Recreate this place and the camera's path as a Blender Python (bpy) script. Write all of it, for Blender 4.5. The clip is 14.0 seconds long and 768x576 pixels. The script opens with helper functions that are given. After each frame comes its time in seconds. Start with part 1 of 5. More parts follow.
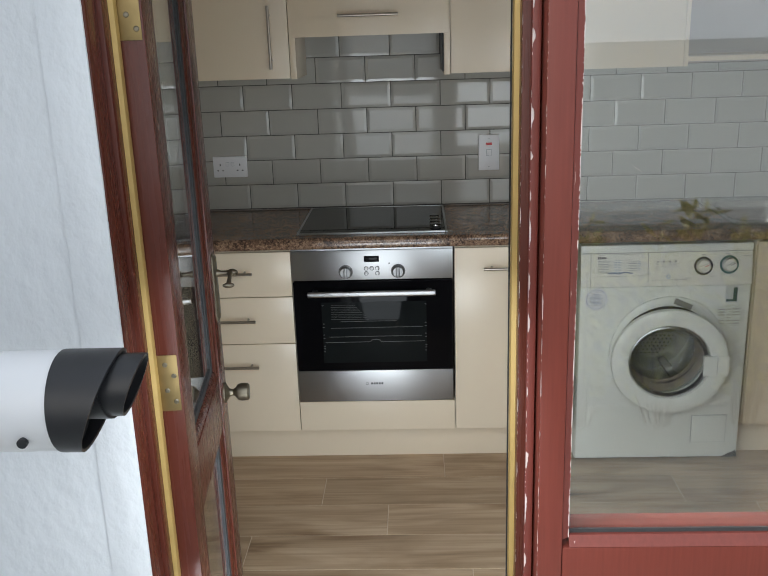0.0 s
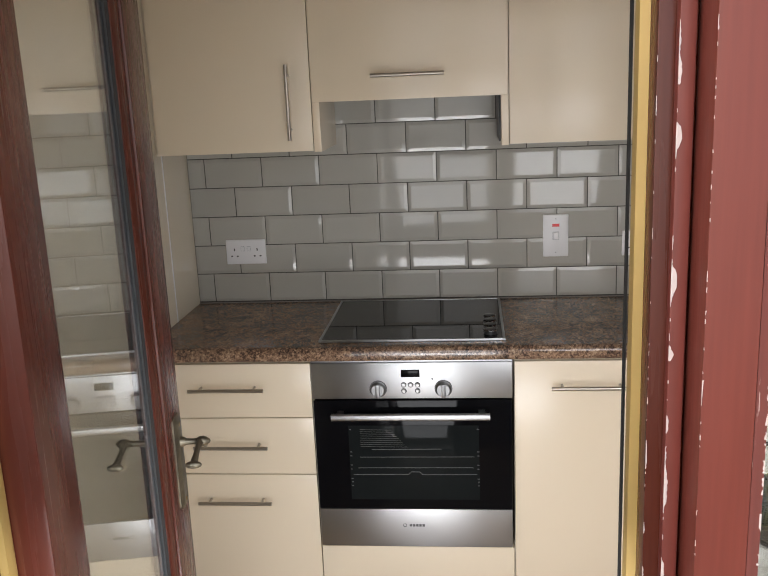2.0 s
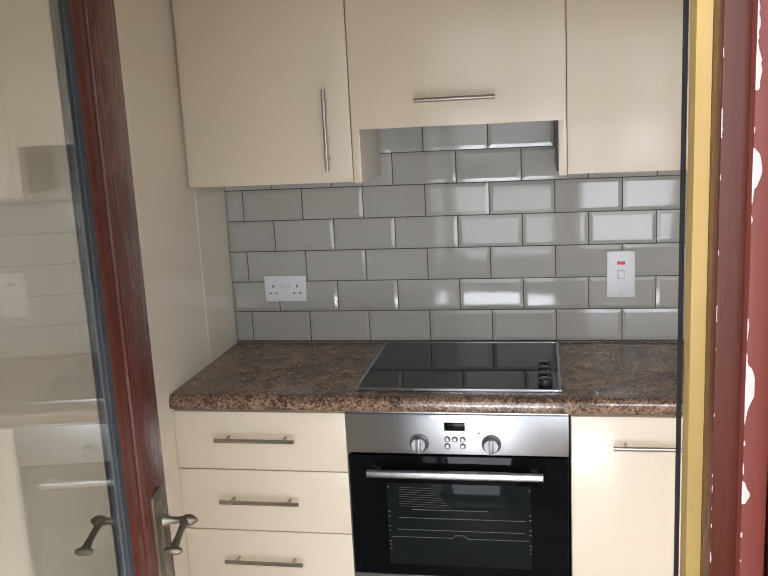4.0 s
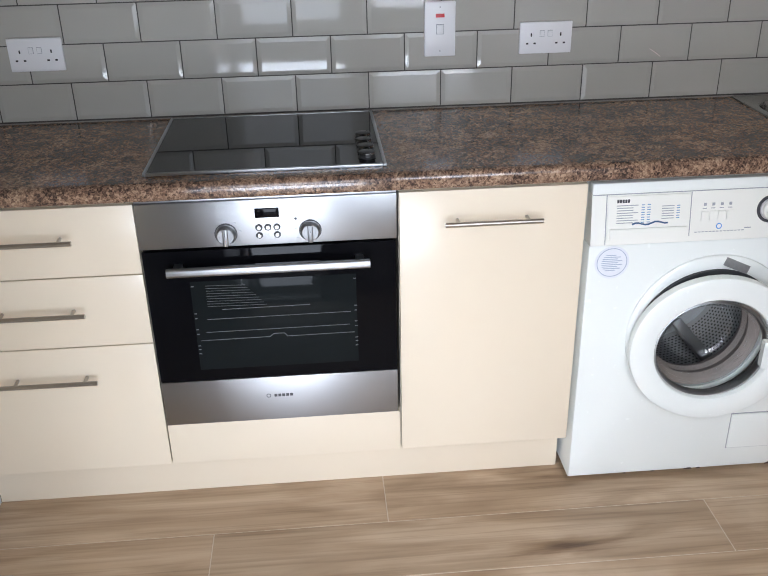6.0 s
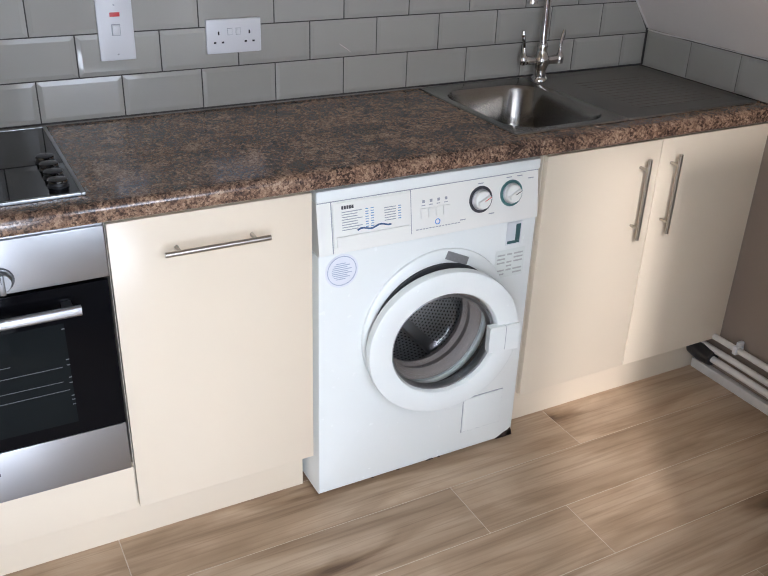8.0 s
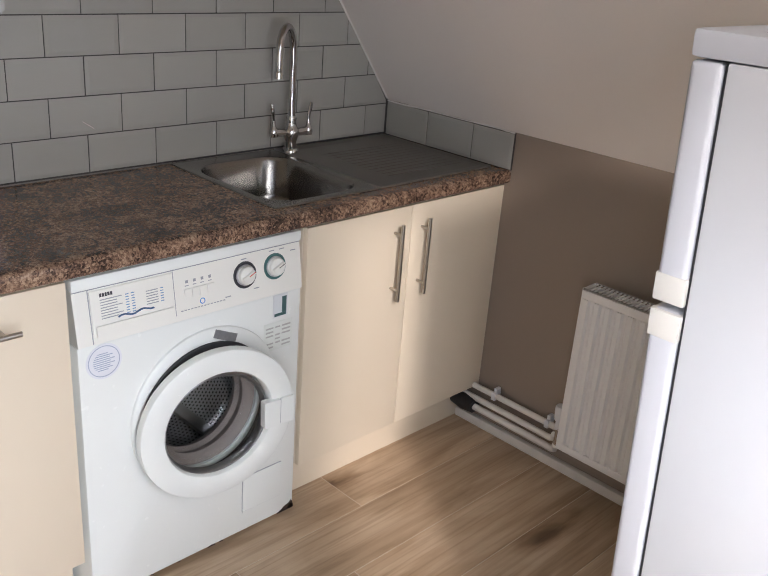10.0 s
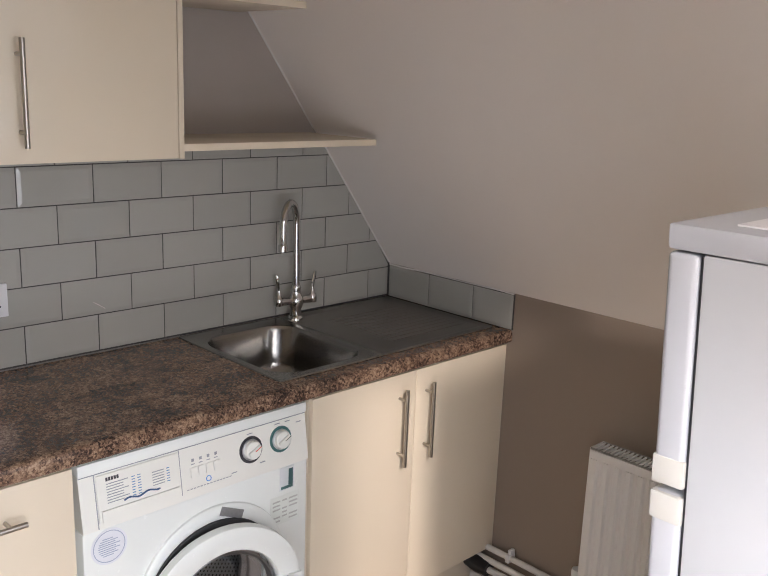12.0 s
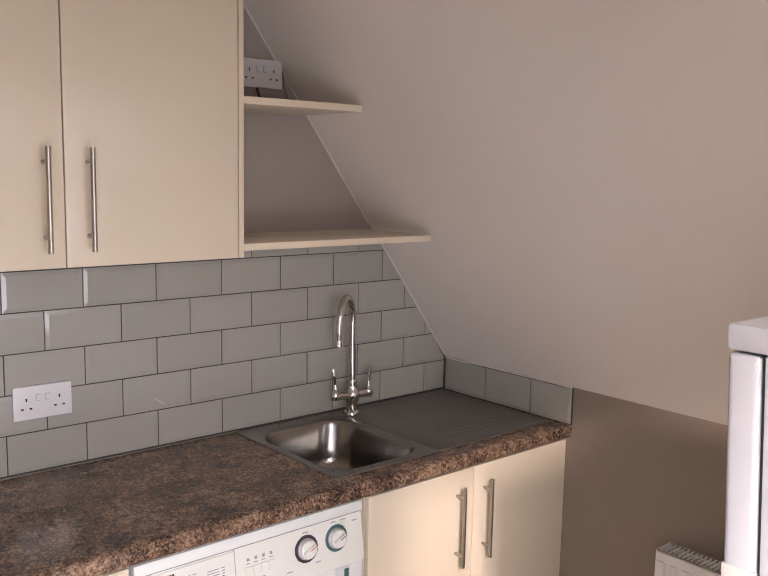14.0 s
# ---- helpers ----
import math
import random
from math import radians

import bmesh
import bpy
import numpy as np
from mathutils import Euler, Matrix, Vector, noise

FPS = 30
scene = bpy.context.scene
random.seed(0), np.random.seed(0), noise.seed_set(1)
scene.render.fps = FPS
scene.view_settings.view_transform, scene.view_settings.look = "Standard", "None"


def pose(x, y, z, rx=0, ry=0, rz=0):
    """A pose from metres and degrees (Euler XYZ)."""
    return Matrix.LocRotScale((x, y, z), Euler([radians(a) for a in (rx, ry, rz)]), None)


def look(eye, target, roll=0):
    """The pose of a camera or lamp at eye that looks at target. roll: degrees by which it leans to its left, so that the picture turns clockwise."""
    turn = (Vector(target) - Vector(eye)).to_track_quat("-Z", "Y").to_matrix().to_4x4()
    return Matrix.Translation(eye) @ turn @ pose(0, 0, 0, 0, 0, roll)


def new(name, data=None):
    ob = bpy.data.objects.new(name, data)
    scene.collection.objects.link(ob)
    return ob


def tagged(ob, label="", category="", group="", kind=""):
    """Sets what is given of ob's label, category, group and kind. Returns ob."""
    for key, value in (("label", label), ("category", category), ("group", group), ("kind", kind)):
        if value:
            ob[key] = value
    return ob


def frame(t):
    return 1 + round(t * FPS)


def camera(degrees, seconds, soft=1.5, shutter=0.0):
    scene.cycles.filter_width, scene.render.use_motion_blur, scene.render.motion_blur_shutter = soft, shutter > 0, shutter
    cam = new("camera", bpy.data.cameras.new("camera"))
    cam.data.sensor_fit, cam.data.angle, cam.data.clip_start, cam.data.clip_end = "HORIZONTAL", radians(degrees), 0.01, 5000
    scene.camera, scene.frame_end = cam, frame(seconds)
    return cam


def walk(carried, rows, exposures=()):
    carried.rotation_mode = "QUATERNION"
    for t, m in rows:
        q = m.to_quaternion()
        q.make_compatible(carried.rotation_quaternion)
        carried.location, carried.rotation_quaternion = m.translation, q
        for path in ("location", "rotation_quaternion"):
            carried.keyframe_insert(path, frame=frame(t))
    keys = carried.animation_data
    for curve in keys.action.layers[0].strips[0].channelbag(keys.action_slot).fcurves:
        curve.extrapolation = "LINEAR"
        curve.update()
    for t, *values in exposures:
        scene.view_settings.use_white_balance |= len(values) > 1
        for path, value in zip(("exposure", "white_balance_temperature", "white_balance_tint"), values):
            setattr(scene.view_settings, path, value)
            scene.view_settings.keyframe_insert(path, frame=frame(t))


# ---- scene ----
cam = camera(47.7, 14.0, soft=1.1)
PATH = [
    (0, (0.47, -3.075, 1.637), (0.389, -1.16, 1.067), -1.9),
    (0.5, (0.512, -2.894, 1.639), (0.359, -0.981, 1.076), -2.1),
    (1, (0.51, -2.74, 1.63), (0.305, -0.828, 1.08), -1.9),
    (1.5, (0.49, -2.554, 1.64), (0.271, -0.639, 1.107), -2.1),
    (2, (0.486, -2.422, 1.674), (0.282, -0.487, 1.21), -2.5),
    (2.2, (0.49, -2.383, 1.687), (0.289, -0.438, 1.268), -2.7),
    (4.3, (0.544, -2.157, 1.645), (0.168, -0.232, 1.252), -2.9),
    (4.5, (0.534, -2.133, 1.634), (0.169, -0.222, 1.172), -3.1),
    (5, (0.476, -2.054, 1.612), (0.215, -0.168, 1.002), -2.9),
    (5.5, (0.443, -1.978, 1.583), (0.377, -0.131, 0.82), -2.5),
    (6, (0.423, -1.875, 1.547), (0.556, -0.084, 0.667), -1.2),
    (6.5, (0.398, -1.784, 1.53), (0.679, -0.044, 0.585), 0.1),
    (7, (0.386, -1.738, 1.526), (0.834, -0.045, 0.56), 1.3),
    (7.5, (0.35, -1.682, 1.541), (1.021, -0.051, 0.599), 2.1),
    (8, (0.329, -1.649, 1.55), (1.186, -0.086, 0.643), 2.0),
    (8.5, (0.32, -1.626, 1.557), (1.343, -0.146, 0.682), 2.4),
    (9, (0.312, -1.612, 1.563), (1.483, -0.237, 0.704), 3.0),
    (9.2, (0.313, -1.608, 1.564), (1.539, -0.276, 0.713), 3.3),
    (11.3, (0.334, -1.62, 1.646), (1.712, -0.291, 1.066), 2.8),
    (11.5, (0.329, -1.624, 1.655), (1.707, -0.28, 1.11), 2.6),
    (12, (0.328, -1.627, 1.673), (1.695, -0.241, 1.211), 2.2),
    (12.5, (0.337, -1.625, 1.681), (1.683, -0.2, 1.282), 1.9),
    (13, (0.336, -1.626, 1.687), (1.66, -0.17, 1.332), 1.5),
    (13.5, (0.334, -1.632, 1.694), (1.638, -0.149, 1.379), 1.1),
    (14, (0.326, -1.633, 1.697), (1.617, -0.129, 1.428), 1.1),
]
walk(cam, [(t, look(eye, target, roll)) for t, eye, target, roll in PATH], exposures=[(0.0, 1.14, 6500, 10), (2.0, 1.68, 6950, 16), (5.0, 2.17, 6250, 15), (8.0, 2.07, 5900, 16), (8.8, 1.97, 6100, 18), (11.5, 1.90, 6350, 18), (14.0, 2.2, 6750, 26)])

# ---- light ----
world = bpy.data.worlds.new("sky")
scene.world = world
world.use_nodes = True
wn = world.node_tree
sky = wn.nodes.new("ShaderNodeTexSky")
sky.sky_type = 'NISHITA'
sky.sun_disc = False
sky.sun_elevation = radians(29)
sky.sun_rotation = radians(212.5)
sky.air_density, sky.dust_density, sky.ozone_density = 1.0, 3.0, 1.0
cloud = wn.nodes.new("ShaderNodeMix")
cloud.data_type = 'RGBA'
cloud.inputs["Factor"].default_value = 0.82
cloud.inputs["B"].default_value = (4.6, 5.1, 5.6, 1)        # even cloud
wn.links.new(sky.outputs[0], cloud.inputs["A"])
wn.links.new(cloud.outputs["Result"], wn.nodes["Background"].inputs[0])
wn.nodes["Background"].inputs[1].default_value = 0.118
sun = new("sun", bpy.data.lights.new("sun", 'SUN'))
sun.data.energy, sun.data.angle, sun.data.color = 0.60, radians(5), (1.0, 0.93, 0.84)
sun.matrix_world = look((-4.701, -7.379, 4.847), (0, 0, 0))


def daylight(name, x, z, w, h, y, watts, color):
    """Sky light that falls in by an opening of the front, as a lamp that fills part of it and leans down into the room."""
    ob = new(name, bpy.data.lights.new(name, 'AREA'))
    ob.data.shape, ob.data.size, ob.data.size_y = 'RECTANGLE', w, h
    ob.data.energy, ob.data.color = watts, color
    ob.matrix_world = look((x, y, z), (x, y + 1, z - 0.95))
    return ob


for z, watts in ((1.10, 1.85), (1.66, 0.45)):
    daylight("daylight_window", 0.97, z, 0.46, 0.60, -1.495, watts, (0.86, 0.94, 1.0))
for z, watts in ((0.36, 4.8), (0.98, 1.4), (1.62, 0.25)):
    daylight("daylight_door", 0.314, z, 0.56, 0.66, -1.93, watts, (0.86, 0.94, 1.0))


# ---- materials ----
def mat(name, color, rough=0.5, metal=0.0, vary=0.06, scale=8.0, bump=0.0, bump_scale=60.0, coat=0.0, piece=0.0, stretch=(1, 1, 1), rough_vary=0.08, spec=0.5, depth=0.002):
    """Painted or plain surface: slow tone drift, fine grain, bump and uneven gloss."""
    m = bpy.data.materials.new(name)
    m.use_nodes = True
    n, l = m.node_tree.nodes, m.node_tree.links
    b = n["Principled BSDF"]
    tc = n.new("ShaderNodeTexCoord")
    mp = n.new("ShaderNodeMapping")
    mp.inputs["Scale"].default_value = stretch
    l.new(tc.outputs["Object"], mp.inputs[0])
    big, fine = n.new("ShaderNodeTexNoise"), n.new("ShaderNodeTexNoise")
    big.inputs["Scale"].default_value, big.inputs["Detail"].default_value = scale, 4
    fine.inputs["Scale"].default_value, fine.inputs["Detail"].default_value = bump_scale, 6
    l.new(mp.outputs[0], big.inputs[0])
    l.new(mp.outputs[0], fine.inputs[0])
    add = n.new("ShaderNodeMath")
    add.operation = 'MULTIPLY_ADD'
    l.new(big.outputs[0], add.inputs[0])
    add.inputs[1].default_value = 2 * vary
    add.inputs[2].default_value = 1 - vary
    mix = n.new("ShaderNodeVectorMath")
    mix.operation = 'SCALE'
    mix.inputs[0].default_value = color
    l.new(add.outputs[0], mix.inputs["Scale"])
    last = mix.outputs[0]
    if piece:
        info = n.new("ShaderNodeObjectInfo")
        ma = n.new("ShaderNodeMath")
        ma.operation = 'MULTIPLY_ADD'
        l.new(info.outputs["Random"], ma.inputs[0])
        ma.inputs[1].default_value, ma.inputs[2].default_value = 2 * piece, 1 - piece
        sc = n.new("ShaderNodeVectorMath")
        sc.operation = 'SCALE'
        l.new(last, sc.inputs[0])
        l.new(ma.outputs[0], sc.inputs["Scale"])
        last = sc.outputs[0]
    l.new(last, b.inputs["Base Color"])
    rg = n.new("ShaderNodeMath")
    rg.operation = 'MULTIPLY_ADD'
    l.new(fine.outputs[0], rg.inputs[0])
    rg.inputs[1].default_value, rg.inputs[2].default_value = 2 * rough_vary, max(0.02, rough - rough_vary)
    l.new(rg.outputs[0], b.inputs["Roughness"])
    b.inputs["Metallic"].default_value = metal
    b.inputs["Coat Weight"].default_value = coat
    b.inputs["Coat Roughness"].default_value = 0.08
    b.inputs["Specular IOR Level"].default_value = spec
    if bump:
        bp = n.new("ShaderNodeBump")
        bp.inputs["Strength"].default_value, bp.inputs["Distance"].default_value = bump, depth
        l.new(fine.outputs[0], bp.inputs["Height"])
        l.new(bp.outputs[0], b.inputs["Normal"])
    return m


def ramp(n, stops):
    r = n.new("ShaderNodeValToRGB")
    e = r.color_ramp.elements
    while len(e) < len(stops):
        e.new(0.5)
    for i, (p, c) in enumerate(stops):
        e[i].position, e[i].color = p, (*c, 1)
    return r


def laminate_stone(name):
    """Stone-effect laminate: brown, tan and near-black grains of a few millimetres, gathered into cloudy patches."""
    m = bpy.data.materials.new(name)
    m.use_nodes = True
    n, l = m.node_tree.nodes, m.node_tree.links
    b = n["Principled BSDF"]
    tc = n.new("ShaderNodeTexCoord")
    cloud_s, cloud_l, warp = (n.new("ShaderNodeTexNoise") for _ in range(3))
    for q, s, dt, w in ((cloud_s, 30, 4, 0.5), (cloud_l, 10, 3, 0.6), (warp, 90, 2, 0.0)):
        q.inputs["Scale"].default_value, q.inputs["Detail"].default_value, q.inputs["Distortion"].default_value = s, dt, w
        l.new(tc.outputs["Object"], q.inputs[0])
    bend = n.new("ShaderNodeVectorMath")
    bend.operation = 'MULTIPLY_ADD'
    l.new(warp.outputs["Color"], bend.inputs[0])
    bend.inputs[1].default_value = (0.004, 0.004, 0.004)
    l.new(tc.outputs["Object"], bend.inputs[2])
    total = None
    for scale, weight in ((170, 0.42), (340, 0.34)):
        grain = n.new("ShaderNodeTexVoronoi")
        grain.inputs["Scale"].default_value = scale
        l.new(bend.outputs[0], grain.inputs[0])
        ma = n.new("ShaderNodeMath")
        ma.operation = 'MULTIPLY_ADD'
        l.new(grain.outputs["Color"], ma.inputs[0])
        ma.inputs[1].default_value = weight
        if total is None:
            ma.inputs[2].default_value = 0.0
        else:
            l.new(total, ma.inputs[2])
        total = ma.outputs[0]
    for q, weight in ((cloud_s, 0.60), (cloud_l, 0.50)):
        ma = n.new("ShaderNodeMath")
        ma.operation = 'MULTIPLY_ADD'
        l.new(q.outputs[0], ma.inputs[0])
        ma.inputs[1].default_value = weight
        l.new(total, ma.inputs[2])
        total = ma.outputs[0]
    r1 = ramp(n, [(0.34, (0.036, 0.024, 0.019)), (0.41, (0.098, 0.058, 0.040)), (0.46, (0.172, 0.103, 0.068)), (0.515, (0.255, 0.158, 0.102)), (0.62, (0.41, 0.28, 0.187))])
    half = n.new("ShaderNodeMath")
    half.operation = 'MULTIPLY'
    half.inputs[1].default_value = 0.5
    l.new(total, half.inputs[0])
    l.new(half.outputs[0], r1.inputs[0])
    l.new(r1.outputs[0], b.inputs["Base Color"])
    b.inputs["Roughness"].default_value = 0.13
    b.inputs["Specular IOR Level"].default_value = 0.55
    bp = n.new("ShaderNodeBump")
    bp.inputs["Strength"].default_value, bp.inputs["Distance"].default_value = 0.03, 0.0004
    l.new(total, bp.inputs["Height"])
    l.new(bp.outputs[0], b.inputs["Normal"])
    return m


def oak(name):
    """Washed oak-effect plank with long grain and dark knots; each plank has its own tone and figure."""
    m = bpy.data.materials.new(name)
    m.use_nodes = True
    n, l = m.node_tree.nodes, m.node_tree.links
    b = n["Principled BSDF"]
    tc, info = n.new("ShaderNodeTexCoord"), n.new("ShaderNodeObjectInfo")
    sh = n.new("ShaderNodeVectorMath")
    sh.operation = 'MULTIPLY_ADD'
    l.new(info.outputs["Random"], sh.inputs[0])
    sh.inputs[1].default_value = (17.0, 31.0, 7.0)
    l.new(tc.outputs["Object"], sh.inputs[2])
    g, big, knot = n.new("ShaderNodeTexNoise"), n.new("ShaderNodeTexNoise"), n.new("ShaderNodeTexVoronoi")
    for q, st in ((g, (2.0, 85.0, 2.0)), (big, (1.6, 9.0, 1.6)), (knot, (0.9, 3.1, 1.0))):
        mp = n.new("ShaderNodeMapping")
        mp.inputs["Scale"].default_value = st
        l.new(sh.outputs[0], mp.inputs[0])
        l.new(mp.outputs[0], q.inputs[0])
    g.inputs["Scale"].default_value, g.inputs["Detail"].default_value = 1.0, 8
    g.inputs["Distortion"].default_value = 0.8
    big.inputs["Scale"].default_value, big.inputs["Detail"].default_value = 1.3, 5
    big.inputs["Distortion"].default_value = 1.0
    knot.voronoi_dimensions = '2D'
    knot.inputs["Scale"].default_value = 1.0
    r1 = ramp(n, [(0.28, (0.305, 0.206, 0.122)), (0.5, (0.435, 0.312, 0.200)), (0.72, (0.555, 0.422, 0.290))])
    l.new(big.outputs[0], r1.inputs[0])
    r2 = ramp(n, [(0.28, (0.75, 0.72, 0.69)), (0.52, (1, 1, 1)), (0.75, (1.06, 1.06, 1.06))])
    l.new(g.outputs[0], r2.inputs[0])
    r3 = ramp(n, [(0.15, (0.30, 0.235, 0.18)), (0.20, (0.64, 0.57, 0.50)), (0.30, (1, 1, 1))])
    wob = n.new("ShaderNodeMath")
    wob.operation = 'MULTIPLY_ADD'
    l.new(big.outputs[0], wob.inputs[0])
    wob.inputs[1].default_value = 0.30
    l.new(knot.outputs["Distance"], wob.inputs[2])
    l.new(wob.outputs[0], r3.inputs[0])
    v1, v2, v3 = (n.new("ShaderNodeVectorMath") for _ in range(3))
    v1.operation = v2.operation = 'MULTIPLY'
    v3.operation = 'SCALE'
    l.new(r1.outputs[0], v1.inputs[0])
    l.new(r2.outputs[0], v1.inputs[1])
    l.new(v1.outputs[0], v2.inputs[0])
    l.new(r3.outputs[0], v2.inputs[1])
    tone = n.new("ShaderNodeMath")
    tone.operation = 'MULTIPLY_ADD'
    l.new(info.outputs["Random"], tone.inputs[0])
    tone.inputs[1].default_value, tone.inputs[2].default_value = 0.16, 0.92
    l.new(v2.outputs[0], v3.inputs[0])
    l.new(tone.outputs[0], v3.inputs["Scale"])
    l.new(v3.outputs[0], b.inputs["Base Color"])
    b.inputs["Roughness"].default_value = 0.42
    bp = n.new("ShaderNodeBump")
    bp.inputs["Strength"].default_value, bp.inputs["Distance"].default_value = 0.25, 0.001
    l.new(g.outputs[0], bp.inputs["Height"])
    l.new(bp.outputs[0], b.inputs["Normal"])
    return m


def brushed(name, color, rough=0.28, axis=(1.0, 60.0, 60.0), relief=0.015, grain=0.0):
    """Brushed metal: fine lines along one axis."""
    m = bpy.data.materials.new(name)
    m.use_nodes = True
    n, l = m.node_tree.nodes, m.node_tree.links
    b = n["Principled BSDF"]
    tc, mp, q = n.new("ShaderNodeTexCoord"), n.new("ShaderNodeMapping"), n.new("ShaderNodeTexNoise")
    mp.inputs["Scale"].default_value = axis
    q.inputs["Scale"].default_value, q.inputs["Detail"].default_value = 12, 4
    l.new(tc.outputs["Object"], mp.inputs[0])
    l.new(mp.outputs[0], q.inputs[0])
    b.inputs["Base Color"].default_value = (*color, 1)
    b.inputs["Metallic"].default_value = 1.0
    b.inputs["Anisotropic"].default_value = grain
    b.inputs["Anisotropic Rotation"].default_value = 0.25
    rg = n.new("ShaderNodeMath")
    rg.operation = 'MULTIPLY_ADD'
    l.new(q.outputs[0], rg.inputs[0])
    rg.inputs[1].default_value, rg.inputs[2].default_value = 0.06, rough - 0.03
    l.new(rg.outputs[0], b.inputs["Roughness"])
    bp = n.new("ShaderNodeBump")
    bp.inputs["Strength"].default_value, bp.inputs["Distance"].default_value = relief, 0.0003
    l.new(q.outputs[0], bp.inputs["Height"])
    l.new(bp.outputs[0], b.inputs["Normal"])
    return m


def worn_paint(name, paint, bare, amount=0.36, rough=0.4, spec=0.5):
    """Stained or painted timber with flaked patches that show the pale layer underneath."""
    m = mat(name, paint, rough, vary=0.22, scale=170, bump=0.12, bump_scale=90, stretch=(1, 1, 0.04), rough_vary=0.10, spec=spec)
    n, l = m.node_tree.nodes, m.node_tree.links
    b = n["Principled BSDF"]
    src = b.inputs["Base Color"].links[0].from_socket
    tc, q = n.new("ShaderNodeTexCoord"), n.new("ShaderNodeTexNoise")
    mp = n.new("ShaderNodeMapping")
    mp.inputs["Scale"].default_value = (1, 1, 0.14)
    l.new(tc.outputs["Object"], mp.inputs[0])
    q.inputs["Scale"].default_value, q.inputs["Detail"].default_value = 75, 6
    q.inputs["Roughness"].default_value = 0.6
    l.new(mp.outputs[0], q.inputs[0])
    r = ramp(n, [(amount - 0.012, (1, 1, 1)), (amount + 0.012, (0, 0, 0))])
    l.new(q.outputs[0], r.inputs[0])
    mx = n.new("ShaderNodeMix")
    mx.data_type = 'RGBA'
    l.new(r.outputs[0], mx.inputs["Factor"])
    l.new(src, mx.inputs["A"])
    mx.inputs["B"].default_value = (*bare, 1)
    l.new(mx.outputs["Result"], b.inputs["Base Color"])
    return m


def glass(name, color=(1, 1, 1), rough=0.0, ior=1.45):
    m = bpy.data.materials.new(name)
    m.use_nodes = True
    b = m.node_tree.nodes["Principled BSDF"]
    b.inputs["Base Color"].default_value = (*color, 1)
    b.inputs["Transmission Weight"].default_value = 1.0
    b.inputs["Roughness"].default_value = rough
    b.inputs["IOR"].default_value = ior
    return m


def clear_shell(name):
    """Thin clear glass as one skin: see-through, with gloss that grows towards grazing."""
    m = bpy.data.materials.new(name)
    m.use_nodes = True
    n, l = m.node_tree.nodes, m.node_tree.links
    n.remove(n["Principled BSDF"])
    clear, gloss, mix = n.new("ShaderNodeBsdfTransparent"), n.new("ShaderNodeBsdfGlossy"), n.new("ShaderNodeMixShader")
    clear.inputs["Color"].default_value = (0.94, 0.96, 0.95, 1)
    gloss.inputs["Roughness"].default_value = 0.03
    lw, pw, ma = n.new("ShaderNodeLayerWeight"), n.new("ShaderNodeMath"), n.new("ShaderNodeMath")
    lw.inputs["Blend"].default_value = 0.5
    pw.operation, ma.operation = 'POWER', 'MULTIPLY_ADD'
    pw.inputs[1].default_value = 3.0
    ma.inputs[1].default_value, ma.inputs[2].default_value = 0.55, 0.06
    l.new(lw.outputs["Facing"], pw.inputs[0])
    l.new(pw.outputs[0], ma.inputs[0])
    l.new(ma.outputs[0], mix.inputs[0])
    l.new(clear.outputs[0], mix.inputs[1])
    l.new(gloss.outputs[0], mix.inputs[2])
    l.new(mix.outputs[0], n["Material Output"].inputs["Surface"])
    return m


CREAM = mat("cream_lacquer", (0.76, 0.66, 0.51), 0.22, vary=0.02, scale=3, bump=0.03, bump_scale=8, rough_vary=0.05)
CREAM_GLOSS = mat("cream_gloss_panel", (0.76, 0.685, 0.555), 0.13, vary=0.02, scale=2, bump=0.02, bump_scale=12, rough_vary=0.03)
CREAM_IN = mat("cream_melamine", (0.72, 0.64, 0.51), 0.45, vary=0.03)
TILE = mat("sage_grey_glaze", (0.405, 0.396, 0.357), 0.05, vary=0.03, scale=6, bump=0.03, bump_scale=10, piece=0.04, rough_vary=0.015, spec=0.42)
GROUT = mat("grey_grout", (0.065, 0.061, 0.057), 0.9, vary=0.15, scale=20, bump=0.3, bump_scale=200)
TAUPE = mat("taupe_wall_paint", (0.285, 0.226, 0.180), 0.8, vary=0.03, scale=4, bump=0.08, bump_scale=90)
# the knee wall's taupe made paler: missing light put into the colour
NORTH = mat("lightened_taupe_wall_paint", (0.39, 0.34, 0.30), 0.8, vary=0.03, scale=4, bump=0.08, bump_scale=90)
PALE = mat("warm_white_ceiling_paint", (0.85, 0.785, 0.725), 0.85, vary=0.02, scale=2.5, bump=0.06, bump_scale=60)
RENDER = mat("white_rough_render", (0.69, 0.70, 0.71), 0.45, vary=0.06, scale=9, bump=0.5, bump_scale=32, rough_vary=0.15, depth=0.010, stretch=(1, 1, 0.7))
STONE = laminate_stone("brown_stone_laminate")
OAK = oak("washed_oak_plank")
JOINT = mat("pale_joint", (0.60, 0.51, 0.40), 0.85, vary=0.1)
STEEL = brushed("brushed_steel", (0.37, 0.375, 0.38), 0.34, grain=0.7)
STEEL_V = brushed("brushed_nickel_bar", (0.42, 0.385, 0.335), 0.30, (60, 60, 2))
SINK_FLAT = brushed("drainer_steel", (0.30, 0.283, 0.262), 0.36, relief=0.004)
SINK = brushed("sink_steel", (0.29, 0.278, 0.26), 0.19, relief=0.001)
